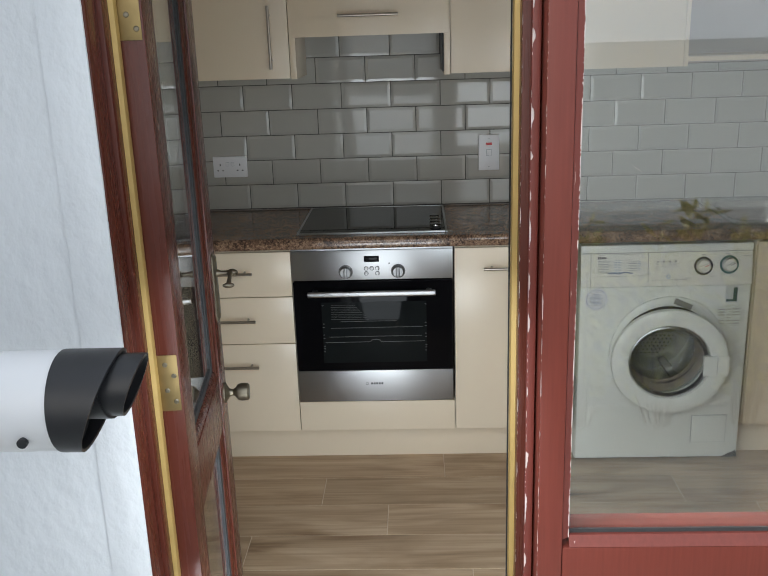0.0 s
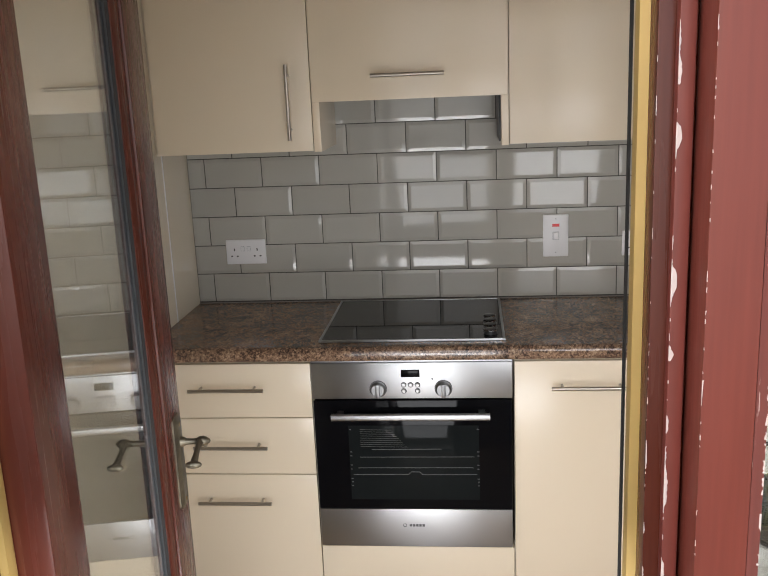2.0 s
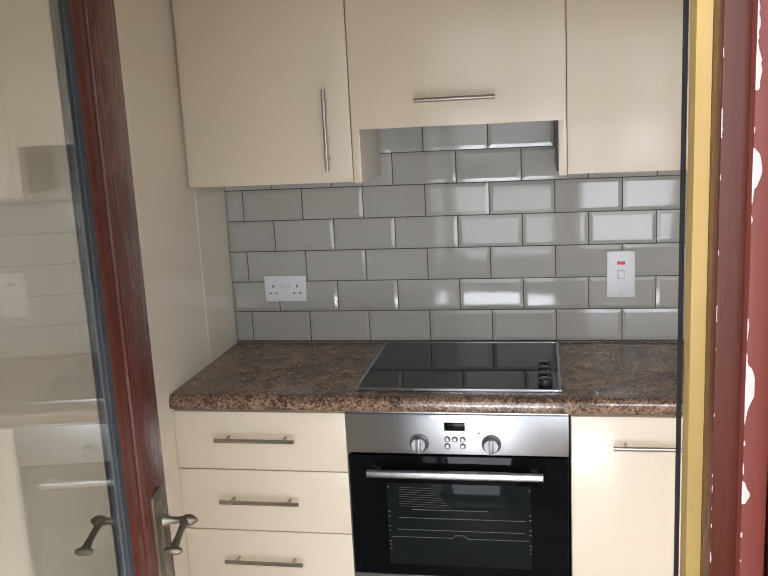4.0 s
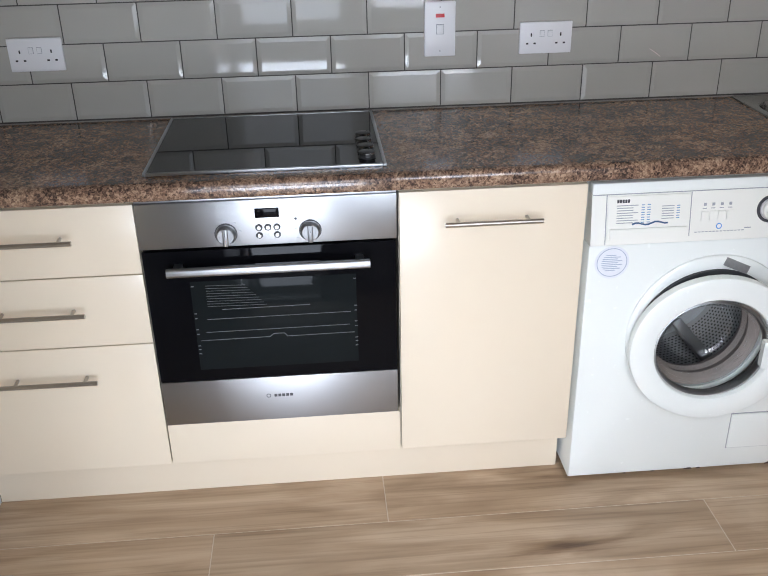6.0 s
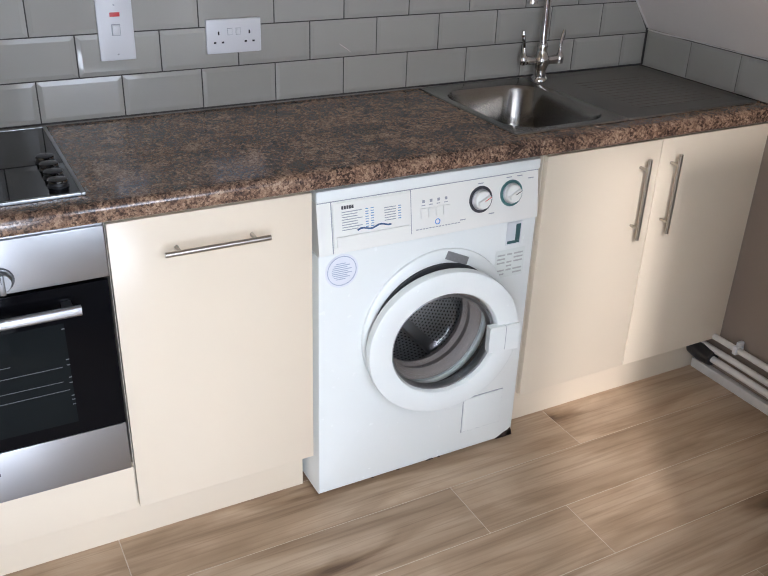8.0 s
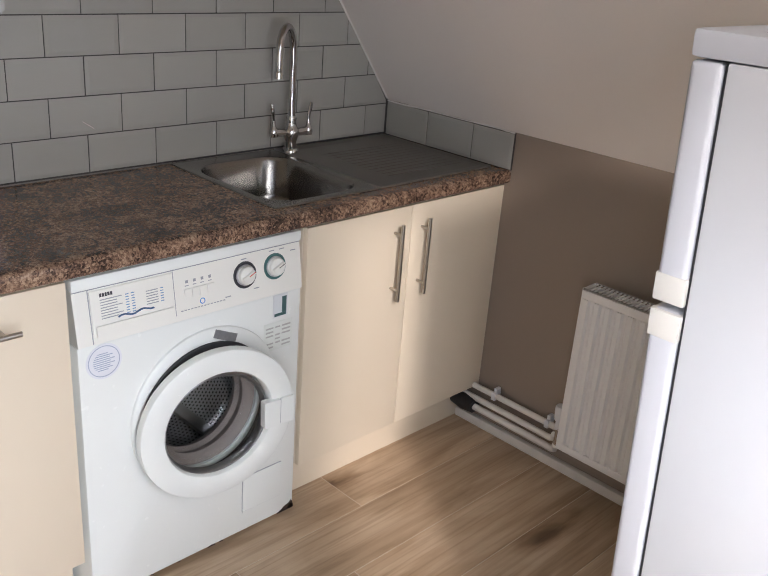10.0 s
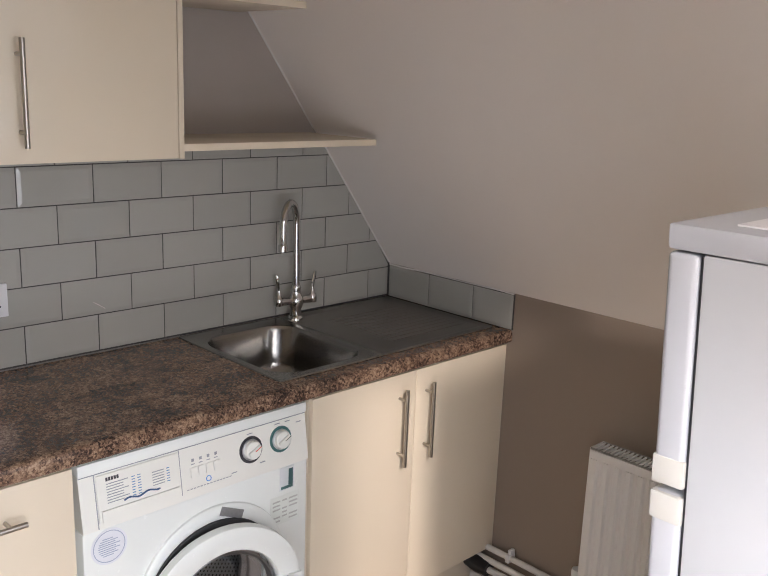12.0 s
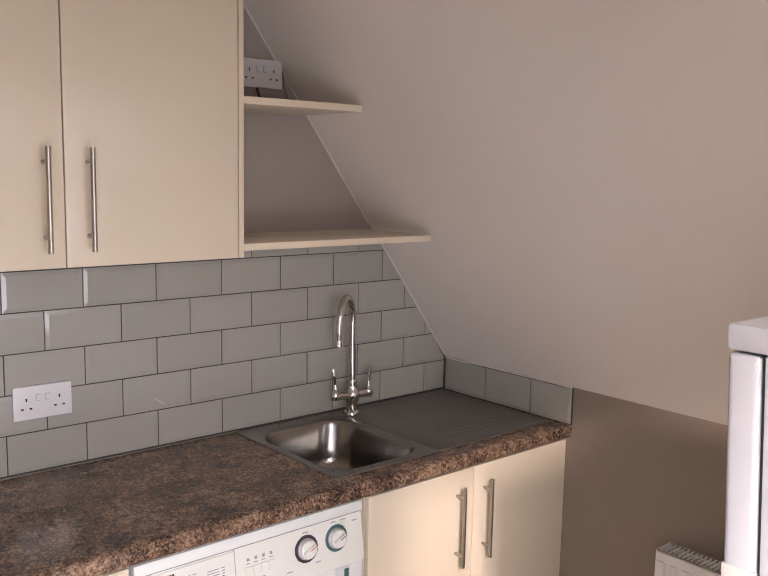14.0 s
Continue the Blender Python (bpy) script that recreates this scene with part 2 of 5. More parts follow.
CHROME = mat("chrome", (0.64, 0.63, 0.62), 0.06, 1.0, vary=0.01, rough_vary=0.02)
BLACK_GLASS = mat("black_glass", (0.004, 0.004, 0.005), 0.04, vary=0.05, rough_vary=0.015, spec=0.08)
HOB_GLASS = mat("black_ceramic_glass", (0.004, 0.004, 0.006), 0.03, vary=0.05, rough_vary=0.01, spec=0.38)
BLACK = mat("black_plastic", (0.018, 0.018, 0.02), 0.38, vary=0.15, scale=30, bump=0.1, bump_scale=90)
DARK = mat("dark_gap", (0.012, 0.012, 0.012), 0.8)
RUBBER = mat("grey_rubber_gasket", (0.045, 0.047, 0.05), 0.7, vary=0.2, scale=60, bump=0.4, bump_scale=300)
SPACER = mat("silver_spacer", (0.15, 0.16, 0.17), 0.5, 0.2, vary=0.3, scale=150, bump=0.5, bump_scale=400)
WHITE = mat("white_plastic", (0.72, 0.72, 0.73), 0.32, vary=0.02, rough_vary=0.05)
FRIDGE_DOOR = mat("fridge_door_enamel", (0.47, 0.48, 0.50), 0.42, vary=0.01, scale=3, rough_vary=0.01, spec=0.35)
DIAL = mat("satin_chrome", (0.58, 0.57, 0.57), 0.35, 0.35, vary=0.03)
WM_WHITE = mat("white_enamel", (0.81, 0.84, 0.805), 0.25, vary=0.025, scale=3, rough_vary=0.06)
WM_CREAM = mat("aged_white_plastic", (0.80, 0.80, 0.74), 0.35, vary=0.03, rough_vary=0.05)
FRIDGE = mat("fridge_enamel", (0.50, 0.51, 0.52), 0.45, vary=0.01, scale=3, bump=0.03, bump_scale=220, rough_vary=0.02, spec=0.35)
GRIP = mat("aged_grip_plastic", (0.56, 0.545, 0.495), 0.45, vary=0.03, rough_vary=0.03)
RAD = mat("radiator_enamel", (0.79, 0.78, 0.76), 0.45, vary=0.02, rough_vary=0.02, spec=0.4)
PIPE = mat("painted_pipe", (0.72, 0.69, 0.64), 0.5, vary=0.12, scale=25, bump=0.2)
REDWOOD = worn_paint("red_brown_varnish", (0.092, 0.021, 0.012), (0.46, 0.24, 0.18), 0.215, 0.27, 0.35)
REDFADE = worn_paint("faded_red_brown_paint", (0.172, 0.038, 0.026), (0.62, 0.46, 0.41), 0.25, 0.40, 0.40)
REDPEEL = worn_paint("flaking_red_paint", (0.18, 0.038, 0.027), (0.66, 0.50, 0.44), 0.30, 0.5, 0.5)
FLAKE = mat("bare_undercoat", (0.70, 0.60, 0.57), 0.8, vary=0.15, scale=60, bump=0.4, bump_scale=200)
BRASS_PAINT = mat("yellow_brass_strip", (0.47, 0.315, 0.105), 0.42, 0.25, vary=0.15, scale=18, bump=0.1)
BRASS = mat("aged_brass", (0.30, 0.215, 0.095), 0.38, 0.9, vary=0.25, scale=40, bump=0.15)
BRONZE = mat("verdigris_bronze", (0.195, 0.17, 0.125), 0.36, 0.85, vary=0.5, scale=45, bump=0.3)
GLASS = glass("clear_glass", (0.965, 0.985, 0.975))
GLASS_COATED = glass("coated_window_glass", (0.98, 0.995, 0.985), 0.0, 1.75)
GLASS_BOWL = clear_shell("porthole_glass")
RED = mat("red_neon", (0.6, 0.03, 0.03), 0.3)
SLOT = mat("black_slot", (0.01, 0.01, 0.01), 0.6)
INK = mat("grey_print", (0.32, 0.34, 0.36), 0.5)
INK_DARK = mat("dark_print", (0.05, 0.05, 0.055), 0.5)
INK_BLUE = mat("blue_print", (0.06, 0.12, 0.24), 0.4)
KNOB = brushed("satin_knob_steel", (0.25, 0.252, 0.255), 0.40, (60.0, 60.0, 1.0))
DRUM = brushed("drum_steel", (0.42, 0.42, 0.42), 0.40)
RACK = mat("dim_wire", (0.12, 0.125, 0.13), 0.4)
RUST = mat("rust_chip", (0.07, 0.045, 0.035), 0.9, vary=0.5, scale=90, bump=0.5)
SILL = mat("dark_worn_sill", (0.085, 0.085, 0.085), 0.9, vary=0.15, scale=3, bump=0.5)
PAVE = mat("pale_concrete_paving", (0.45, 0.45, 0.42), 0.9, vary=0.15, scale=3, bump=0.5)
BLOCK = mat("grey_garden_wall", (0.26, 0.26, 0.25), 0.9, vary=0.2, scale=5, bump=0.6)
LEAF = mat("olive_leaf", (0.33, 0.31, 0.08), 0.5, vary=0.4, scale=9)
STEM = mat("stem", (0.10, 0.07, 0.04), 0.8)


# ---- mesh tools ----
def box(bm, x0, x1, y0, y1, z0, z1, bevel=0.0, seg=2):
    vs = [bm.verts.new((x, y, z)) for x in (x0, x1) for y in (y0, y1) for z in (z0, z1)]
    fs = [bm.faces.new([vs[i] for i in f]) for f in ((0, 1, 3, 2), (4, 6, 7, 5), (0, 4, 5, 1), (2, 3, 7, 6), (0, 2, 6, 4), (1, 5, 7, 3))]
    if bevel:
        es = list({e for f in fs for e in f.edges})
        bmesh.ops.bevel(bm, geom=es, offset=bevel, segments=seg, affect='EDGES', profile=0.6)
    return bm


def boxm(*a, **k):
    return box(bmesh.new(), *a, **k)


def rod(bm, p, q, r, n=16, r2=None, cap=True):
    """A cylinder or cone from p to q."""
    p, q = Vector(p), Vector(q)
    m = Matrix.Translation((p + q) / 2) @ (q - p).to_track_quat('Z', 'Y').to_matrix().to_4x4()
    bmesh.ops.create_cone(bm, cap_ends=cap, segments=n, radius1=r, radius2=r if r2 is None else r2, depth=(q - p).length, matrix=m)
    return bm


def lathe(bm, prof, m, n=32):
    """Turns a profile of (radius, height) about the z axis of m."""
    rings = []
    for r, h in prof:
        if r < 1e-6:
            rings.append([bm.verts.new(m @ Vector((0, 0, h)))] * n)
        else:
            rings.append([bm.verts.new(m @ Vector((r * math.cos(6.283185 * i / n), r * math.sin(6.283185 * i / n), h))) for i in range(n)])
    for a, b in zip(rings, rings[1:]):
        for i in range(n):
            vs = list(dict.fromkeys((a[i], a[(i + 1) % n], b[(i + 1) % n], b[i])))
            if len(vs) > 2:
                bm.faces.new(vs)
    return bm


def tube(bm, pts, r, n=12):
    """A round tube along points; r may be a list."""
    pts = [Vector(p) for p in pts]
    rs = r if isinstance(r, (list, tuple)) else [r] * len(pts)
    rings, side = [], None
    for i, p in enumerate(pts):
        d = (pts[min(i + 1, len(pts) - 1)] - pts[max(i - 1, 0)]).normalized()
        if side is None:
            side = d.orthogonal().normalized()
        side = (side - d * side.dot(d)).normalized()
        up = d.cross(side)
        rings.append([bm.verts.new(p + rs[i] * (side * math.cos(6.283185 * k / n) + up * math.sin(6.283185 * k / n))) for k in range(n)])
    for a, b in zip(rings, rings[1:]):
        for k in range(n):
            bm.faces.new((a[k], a[(k + 1) % n], b[(k + 1) % n], b[k]))
    bm.faces.new(rings[0][::-1])
    bm.faces.new(rings[-1])
    return bm


def prism(bm, poly, axis, a, b):
    """Extrudes a polygon of 2D points along an axis from a to b (axis 'x': points are y, z; 'y': x, z; 'z': x, y)."""
    def at(p, w):
        return {'x': (w, p[0], p[1]), 'y': (p[0], w, p[1]), 'z': (p[0], p[1], w)}[axis]
    lo = [bm.verts.new(at(p, a)) for p in poly]
    hi = [bm.verts.new(at(p, b)) for p in poly]
    n = len(poly)
    bm.faces.new(lo)
    bm.faces.new(hi[::-1])
    for i in range(n):
        bm.faces.new((lo[i], hi[i], hi[(i + 1) % n], lo[(i + 1) % n]))
    return bm


def rrect(cx, cy, w, h, r, n=6):
    """Outline of a rectangle with rounded corners, anticlockwise."""
    out = []
    for sx, sy, a0 in ((1, 1, 0), (-1, 1, 90), (-1, -1, 180), (1, -1, 270)):
        for i in range(n + 1):
            a = radians(a0 + 90 * i / n)
            out.append((cx + sx * (w / 2 - r) + r * math.cos(a), cy + sy * (h / 2 - r) + r * math.sin(a)))
    return out


def loft(bm, loops, close=False):
    """Skins a list of closed loops of 3D points, all with the same count."""
    rings = [[bm.verts.new(p) for p in lp] for lp in loops]
    n = len(rings[0])
    for a, b in zip(rings, rings[1:]):
        for i in range(n):
            bm.faces.new((a[i], a[(i + 1) % n], b[(i + 1) % n], b[i]))
    if close:
        bm.faces.new(rings[-1])
    return bm


def mesh_of(name, bm, material, smooth=35):
    bmesh.ops.recalc_face_normals(bm, faces=bm.faces[:])
    me = bpy.data.meshes.new(name)
    bm.to_mesh(me)
    bm.free()
    me.materials.append(material)
    if smooth:
        me.shade_smooth()
        me.set_sharp_from_angle(angle=radians(smooth))
    return me


def part(name, bm, material, parent, label="", smooth=35):
    ob = new(name, mesh_of(name, bm, material, smooth))
    ob.parent = parent
    if label:
        ob["label"] = label
    return ob


def thing(name, label, category, group="", at=(0, 0, 0), m=None):
    ob = new(name)
    ob.empty_display_size = 0.05
    ob.matrix_world = m if m is not None else Matrix.Translation(at)
    return tagged(ob, label, category, group)


def solid(name, bm, material, label, category, group="", smooth=35):
    return tagged(new(name, mesh_of(name, bm, material, smooth)), label, category, group)


def structure(name, bm, material, label, category="", smooth=35):
    return tagged(new(name, mesh_of(name, bm, material, smooth)), label, category or name.split("_")[0], kind="structure")


def bar_handle(parent, x, y, z, length, upright=False, label="brushed steel bar handle"):
    """T-bar handle centred at (x, z) standing off a front whose face is at y."""
    bm = bmesh.new()
    off, h = 0.032, length / 2
    d = Vector((0, 0, 1)) if upright else Vector((1, 0, 0))
    c = Vector((x, y - off, z))
    rod(bm, c - d * h, c + d * h, 0.0058, 14)
    for s in (-1, 1):
        p = c + d * s * (h - 0.032)
        rod(bm, p, p + Vector((0, off, 0)), 0.0045, 10)
    return part("handle", bm, STEEL_V, parent, label)


# ---- setting ----
LEFT, RIGHT, BACK, FRONT = -0.505, 2.497, 0.556, -1.60      # inner faces of the room
CEIL = 2.34
KNEE = 1.038                                                # height at which the slope begins
SLOPE = 0.748                                               # sideways run per metre of rise


def slope_x(z):
    return RIGHT - max(0.0, z - KNEE) * SLOPE


floor = structure("floor", boxm(LEFT - 0.2, RIGHT + 0.3, FRONT, BACK + 0.2, -0.12, -0.0012), JOINT, "oak-effect plank floor with pale joints")
structure("wall_north", boxm(LEFT - 0.2, RIGHT + 0.3, BACK, BACK + 0.2, -0.12, CEIL + 0.2), NORTH, "taupe painted back wall with tiled splashback")
wall_west = structure("wall_west", boxm(LEFT - 0.2, LEFT, FRONT - 0.14, BACK, -0.12, CEIL + 0.2), PALE, "side wall behind glossy cream panels")
structure("wall_east", boxm(RIGHT, RIGHT + 0.3, FRONT, BACK, -0.12, KNEE), TAUPE, "low taupe painted knee wall")
structure("ceiling_slope", prism(bmesh.new(), [(RIGHT, KNEE), (RIGHT + 0.3, KNEE), (slope_x(CEIL) + 0.3, CEIL + 0.06), (slope_x(CEIL), CEIL)], 'y', FRONT, BACK), PALE, "warm white sloping ceiling", "ceiling")
structure("ceiling", boxm(LEFT, slope_x(CEIL) + 0.3, FRONT, BACK, CEIL, CEIL + 0.12), PALE, "warm white flat ceiling")
# the glazed front: rendered wall, head, and wall under the window
structure("wall_south", boxm(-3.371, -0.091, -1.742, FRONT, -0.2, 2.9), RENDER, "rough white rendered outside wall", "wall")
structure("wall_over_door", boxm(-0.091, 3.429, -1.742, FRONT, 2.08, 2.9), RENDER, "white rendered wall over the door", "wall")
structure("wall_under_window", boxm(0.719, 3.429, -1.742, FRONT, -0.2, 0.66), RENDER, "white rendered wall under the window", "wall")
structure("wall_beside_window", boxm(2.449, 3.429, -1.742, FRONT, 0.66, 2.08), RENDER, "white rendered wall beside the window", "wall")
structure("render_edge", boxm(-0.091, -0.02, -1.745, -1.738, -0.2, 2.08, bevel=0.003), RENDER, "white render lapping over the door frame", "wall")
baseboard = structure("baseboard", prism(bmesh.new(), [(LEFT, 0.0), (LEFT + 0.016, 0.0), (LEFT + 0.016, 0.10), (LEFT + 0.008, 0.12), (LEFT, 0.12)], 'y', FRONT, 0.076), WHITE, "white painted skirting board", "skirting")
# glossy cream wall panels with a bright joint strip
for i, (a, b) in enumerate(((FRONT, 0.296), (0.304, BACK - 0.004))):
    part("panel", boxm(LEFT + 0.0005, LEFT + 0.006, a, b, 0.12 if b < 0.3 else 0.80, CEIL), CREAM_GLOSS, wall_west, "glossy cream wall panel")
part("joint_strip", boxm(LEFT + 0.0005, LEFT + 0.0078, 0.2965, 0.3035, 0.80, CEIL, bevel=0.001), WHITE, wall_west, "white plastic joint strip")

# outdoors
structure("ground", boxm(-80, 80, -80, 80, -0.32, -0.05), PAVE, "grey concrete yard")
structure("door_step", boxm(-0.091, 0.719, -1.80, FRONT, -0.11, -0.004, bevel=0.004), SILL, "worn concrete door sill", "step")
structure("wall_garden", boxm(-3.2, 5.5, -4.35, -4.05, -0.06, 0.80, bevel=0.01), BLOCK, "low dark garden wall", "wall")
# unseen flue wall, made long and tall to keep sun off the door
structure("wall_annex", boxm(-3.4, -0.47, -3.50, -1.7425, -0.06, 3.2, bevel=0.01), RENDER, "unseen white annex wall with the boiler flue, sized to block sun", "wall")

# ---- door frame and window ----
frame_left = structure("door_frame", box(box(boxm(-0.091, -0.018, -1.737, -1.682, -0.004, 2.08, bevel=0.003), -0.091, -0.011, -1.681, -1.634, -0.004, 2.08, bevel=0.003), -0.091, -0.022, -1.6335, -1.612, -0.004, 2.08, bevel=0.003), REDWOOD, "red-brown varnished door frame with scuffed edges", "door frame")
part("weather_strip", prism(bmesh.new(), [(-0.0108, -1.652), (-0.0028, -1.650), (-0.001, -1.640), (-0.0028, -1.634), (-0.0108, -1.632)], 'z', 0.0, 2.05), BRASS_PAINT, frame_left, "yellow brass draught strip")
part("head", boxm(-0.091, 2.449, -1.737, -1.612, 2.02, 2.08, bevel=0.003), REDWOOD, frame_left)
window = thing("window_1", "red-brown painted fixed window with flaking paint", "window")
window["kind"] = "structure"
part("rebate_post", boxm(0.635, 0.669, -1.690, FRONT, -0.004, 2.02, bevel=0.002), REDWOOD, window)
part("outer_stop", boxm(0.6485, 0.6625, -1.704, -1.6905, -0.004, 2.02, bevel=0.003), REDPEEL, window, "flaking red paint over a white undercoat")
part("post", boxm(0.6655, 0.709, -1.747, -1.6905, -0.004, 2.02, bevel=0.004), REDFADE, window)
part("glazing_bead", prism(bmesh.new(), [(0.7092, -1.744), (0.7215, -1.736), (0.7215, -1.726), (0.7092, -1.726)], 'z', 0.778, 2.02), REDPEEL, window, "flaking red glazing bead")
part("weather_strip", prism(bmesh.new(), [(0.6348, -1.662), (0.6265, -1.660), (0.6245, -1.650), (0.6265, -1.640), (0.6348, -1.638)], 'z', 0.0, 2.02), BRASS_PAINT, window, "yellow brass draught strip")
part("seal", boxm(0.6235, 0.6255, -1.638, -1.630, 0.0, 2.02), DARK, window, "black rubber door seal")


def flake_strip(name, x, y, z0, z1, base, bulge, side, seed, parent, label=""):
    """A ragged strip of bared undercoat along an upright edge: its width wanders, swells into flakes and breaks off."""
    rnd = random.Random(seed)
    blobs = [(rnd.uniform(z0, z1), rnd.uniform(0.004, 0.022), rnd.uniform(0.3, 1.0) ** 2 * bulge) for _ in range(int((z1 - z0) * 20))]
    bm, prev, z = bmesh.new(), None, z0
    while z < z1:
        w = base * max(0.0, rnd.uniform(-0.5, 1.3)) + sum(h * max(0.0, 1 - ((z - c) / s) ** 2) for c, s, h in blobs)
        w = min(w, bulge * 1.1)
        if w < 0.0003:
            prev = None
        else:
            row = [bm.verts.new((x + side * k * w, y + (0.0002 if k == 0 else -0.0004), z)) for k in (0.0, 0.25, 1.0)] + [bm.verts.new((x + side * w, y + 0.0005, z))]
            if prev:
                for i in range(3):
                    bm.faces.new((prev[i], prev[i + 1], row[i + 1], row[i]))
            prev = row
        z += rnd.uniform(0.0012, 0.0030)
    return part(name, bm, FLAKE, parent, label, smooth=0)


flake_strip("flake", 0.6487, -1.7043, 0.5, 1.9, 0.0007, 0.0042, 1, 3, window, "pale undercoat bared along the edge")
flake_strip("flake", 0.6658, -1.7472, 0.5, 1.9, 0.0006, 0.0012, 1, 8, window)
flake_strip("flake", 0.7216, -1.7368, 0.778, 1.9, 0.0022, 0.0055, -1, 5, window, "pale undercoat bared along the bead")
flake_strip("flake", 0.6352, -1.6903, 0.5, 1.9, 0.0004, 0.0011, 1, 12, window)
part("bottom_rail", boxm(0.7092, 2.449, -1.747, -1.63, 0.651, 0.763, bevel=0.004), REDFADE, window)
part("bottom_bead", prism(bmesh.new(), [(-1.746, 0.7632), (-1.7275, 0.7632), (-1.7275, 0.781), (-1.735, 0.781)], 'x', 0.7217, 2.449), REDPEEL, window, "flaking red glazing bead")
part("glazing_seal", boxm(0.7217, 2.449, -1.7272, -1.7225, 0.7632, 0.788), RUBBER, window, "grey glazing gasket")
part("mullion", boxm(1.529, 1.589, -1.745, -1.63, 0.7632, 2.02, bevel=0.004), REDFADE, window)
for ya in (-1.722, -1.708):
    pane = part("pane", boxm(0.712, 2.449, ya, ya + 0.004, 0.767, 2.02), GLASS_COATED, window, "clear glass pane", smooth=0)
    pane.visible_shadow = False

# the door: local x along its width, y into its thickness, z up
ANG = math.degrees(math.atan2(0.615, -0.065))
door = thing("door_1", "red-brown varnished half-glazed door standing open inwards", "door", m=pose(0.036, -1.628, 0.002, 0, 0, ANG))
door["kind"] = "structure"
DW, DT, DH, ST = 0.590, 0.050, 2.0, 0.098
part("hinge_stile", boxm(0, ST, 0, DT, 0, DH, bevel=0.004), REDWOOD, door)
part("lock_stile", boxm(DW - ST, DW, 0, DT, 0, DH, bevel=0.004), REDWOOD, door)
for z0, z1 in ((0, 0.20), (0.712, 0.847), (1.90, DH)):
    part("rail", boxm(ST + 0.0005, DW - ST - 0.0005, 0.002, DT - 0.002, z0, z1, bevel=0.003), REDWOOD, door)


def bead_frame(bm, x0, x1, z0, z1, y0, y1, w):
    """Sloped beads round a glazed panel, mitred at the corners."""
    def lp(i, y):
        return [(x0 + i, y, z0 + i), (x1 - i, y, z0 + i), (x1 - i, y, z1 - i), (x0 + i, y, z1 - i)]
    return loft(bm, [lp(0, y1), lp(0, y0), lp(w * 0.5, y0 + 0.002), lp(w, (y0 + y1) / 2), lp(w, y1)])


for z0, z1 in ((0.8475, 1.8995), (0.2005, 0.7115)):
    for face in (0, 1):
        y0, y1 = (0.004, 0.019) if face == 0 else (DT - 0.004, DT - 0.019)
        part("bead", bead_frame(bmesh.new(), ST + 0.001, DW - ST - 0.001, z0, z1, y0, y1, 0.020), REDWOOD, door)
        part("gasket", bead_frame(bmesh.new(), ST + 0.020, DW - ST - 0.020, z0 + 0.019, z1 - 0.019, y1 - (0.006 if face == 0 else -0.006), y1, 0.011), RUBBER, door, "grey rubber glazing gasket")
    for ya in (0.0192, 0.0276):
        p = part("pane", boxm(ST + 0.004, DW - ST - 0.004, ya, ya + 0.0032, z0 + 0.004, z1 - 0.004), GLASS, door, "clear glass pane", smooth=0)
        p.visible_shadow = False
    part("spacer", bead_frame(bmesh.new(), ST + 0.024, DW - ST - 0.024, z0 + 0.024, z1 - 0.024, 0.0226, 0.0274, 0.008), SPACER, door, "silver spacer bar between the panes")
# brass hinges on the edge of the hinge stile, with slotted screws
for z in (0.40, 1.034, 1.685):
    bm = boxm(-0.0022, -0.0002, 0.004, 0.040, z - 0.054, z + 0.054, bevel=0.0008)
    hinge = part("hinge", bm, BRASS, door, "aged brass hinge leaf")
    rod(bm := bmesh.new(), (-0.003, 0.046, z - 0.054), (-0.003, 0.046, z + 0.054), 0.005, 12)
    part("knuckle", bm, BRASS, hinge)
    for yy, zz in ((0.026, 0.036), (0.012, 0.014), (0.026, -0.014), (0.012, -0.036)):
        lathe(sb := bmesh.new(), [(0.0, 0.0016), (0.0035, 0.0014), (0.0048, 0.0)], Matrix.Translation((-0.0022, yy, z + zz)) @ pose(0, 0, 0, 0, -90, 0), 12)
        part("screw", sb, BRONZE, hinge)
# turned bronze knob on a rose
KX, KZ = DW - 0.045, 0.779
lathe(kb := bmesh.new(), [(0.026, 0.0), (0.026, 0.004), (0.018, 0.008), (0.010, 0.014), (0.008, 0.022), (0.012, 0.028), (0.020, 0.034), (0.0225, 0.044), (0.0215, 0.058), (0.018, 0.062), (0.0, 0.063)], Matrix.Translation((KX, 0, KZ)) @ pose(0, 0, 0, 90, 0, 0), 24)
part("knob", kb, BRONZE, door, "turned verdigris bronze knob")
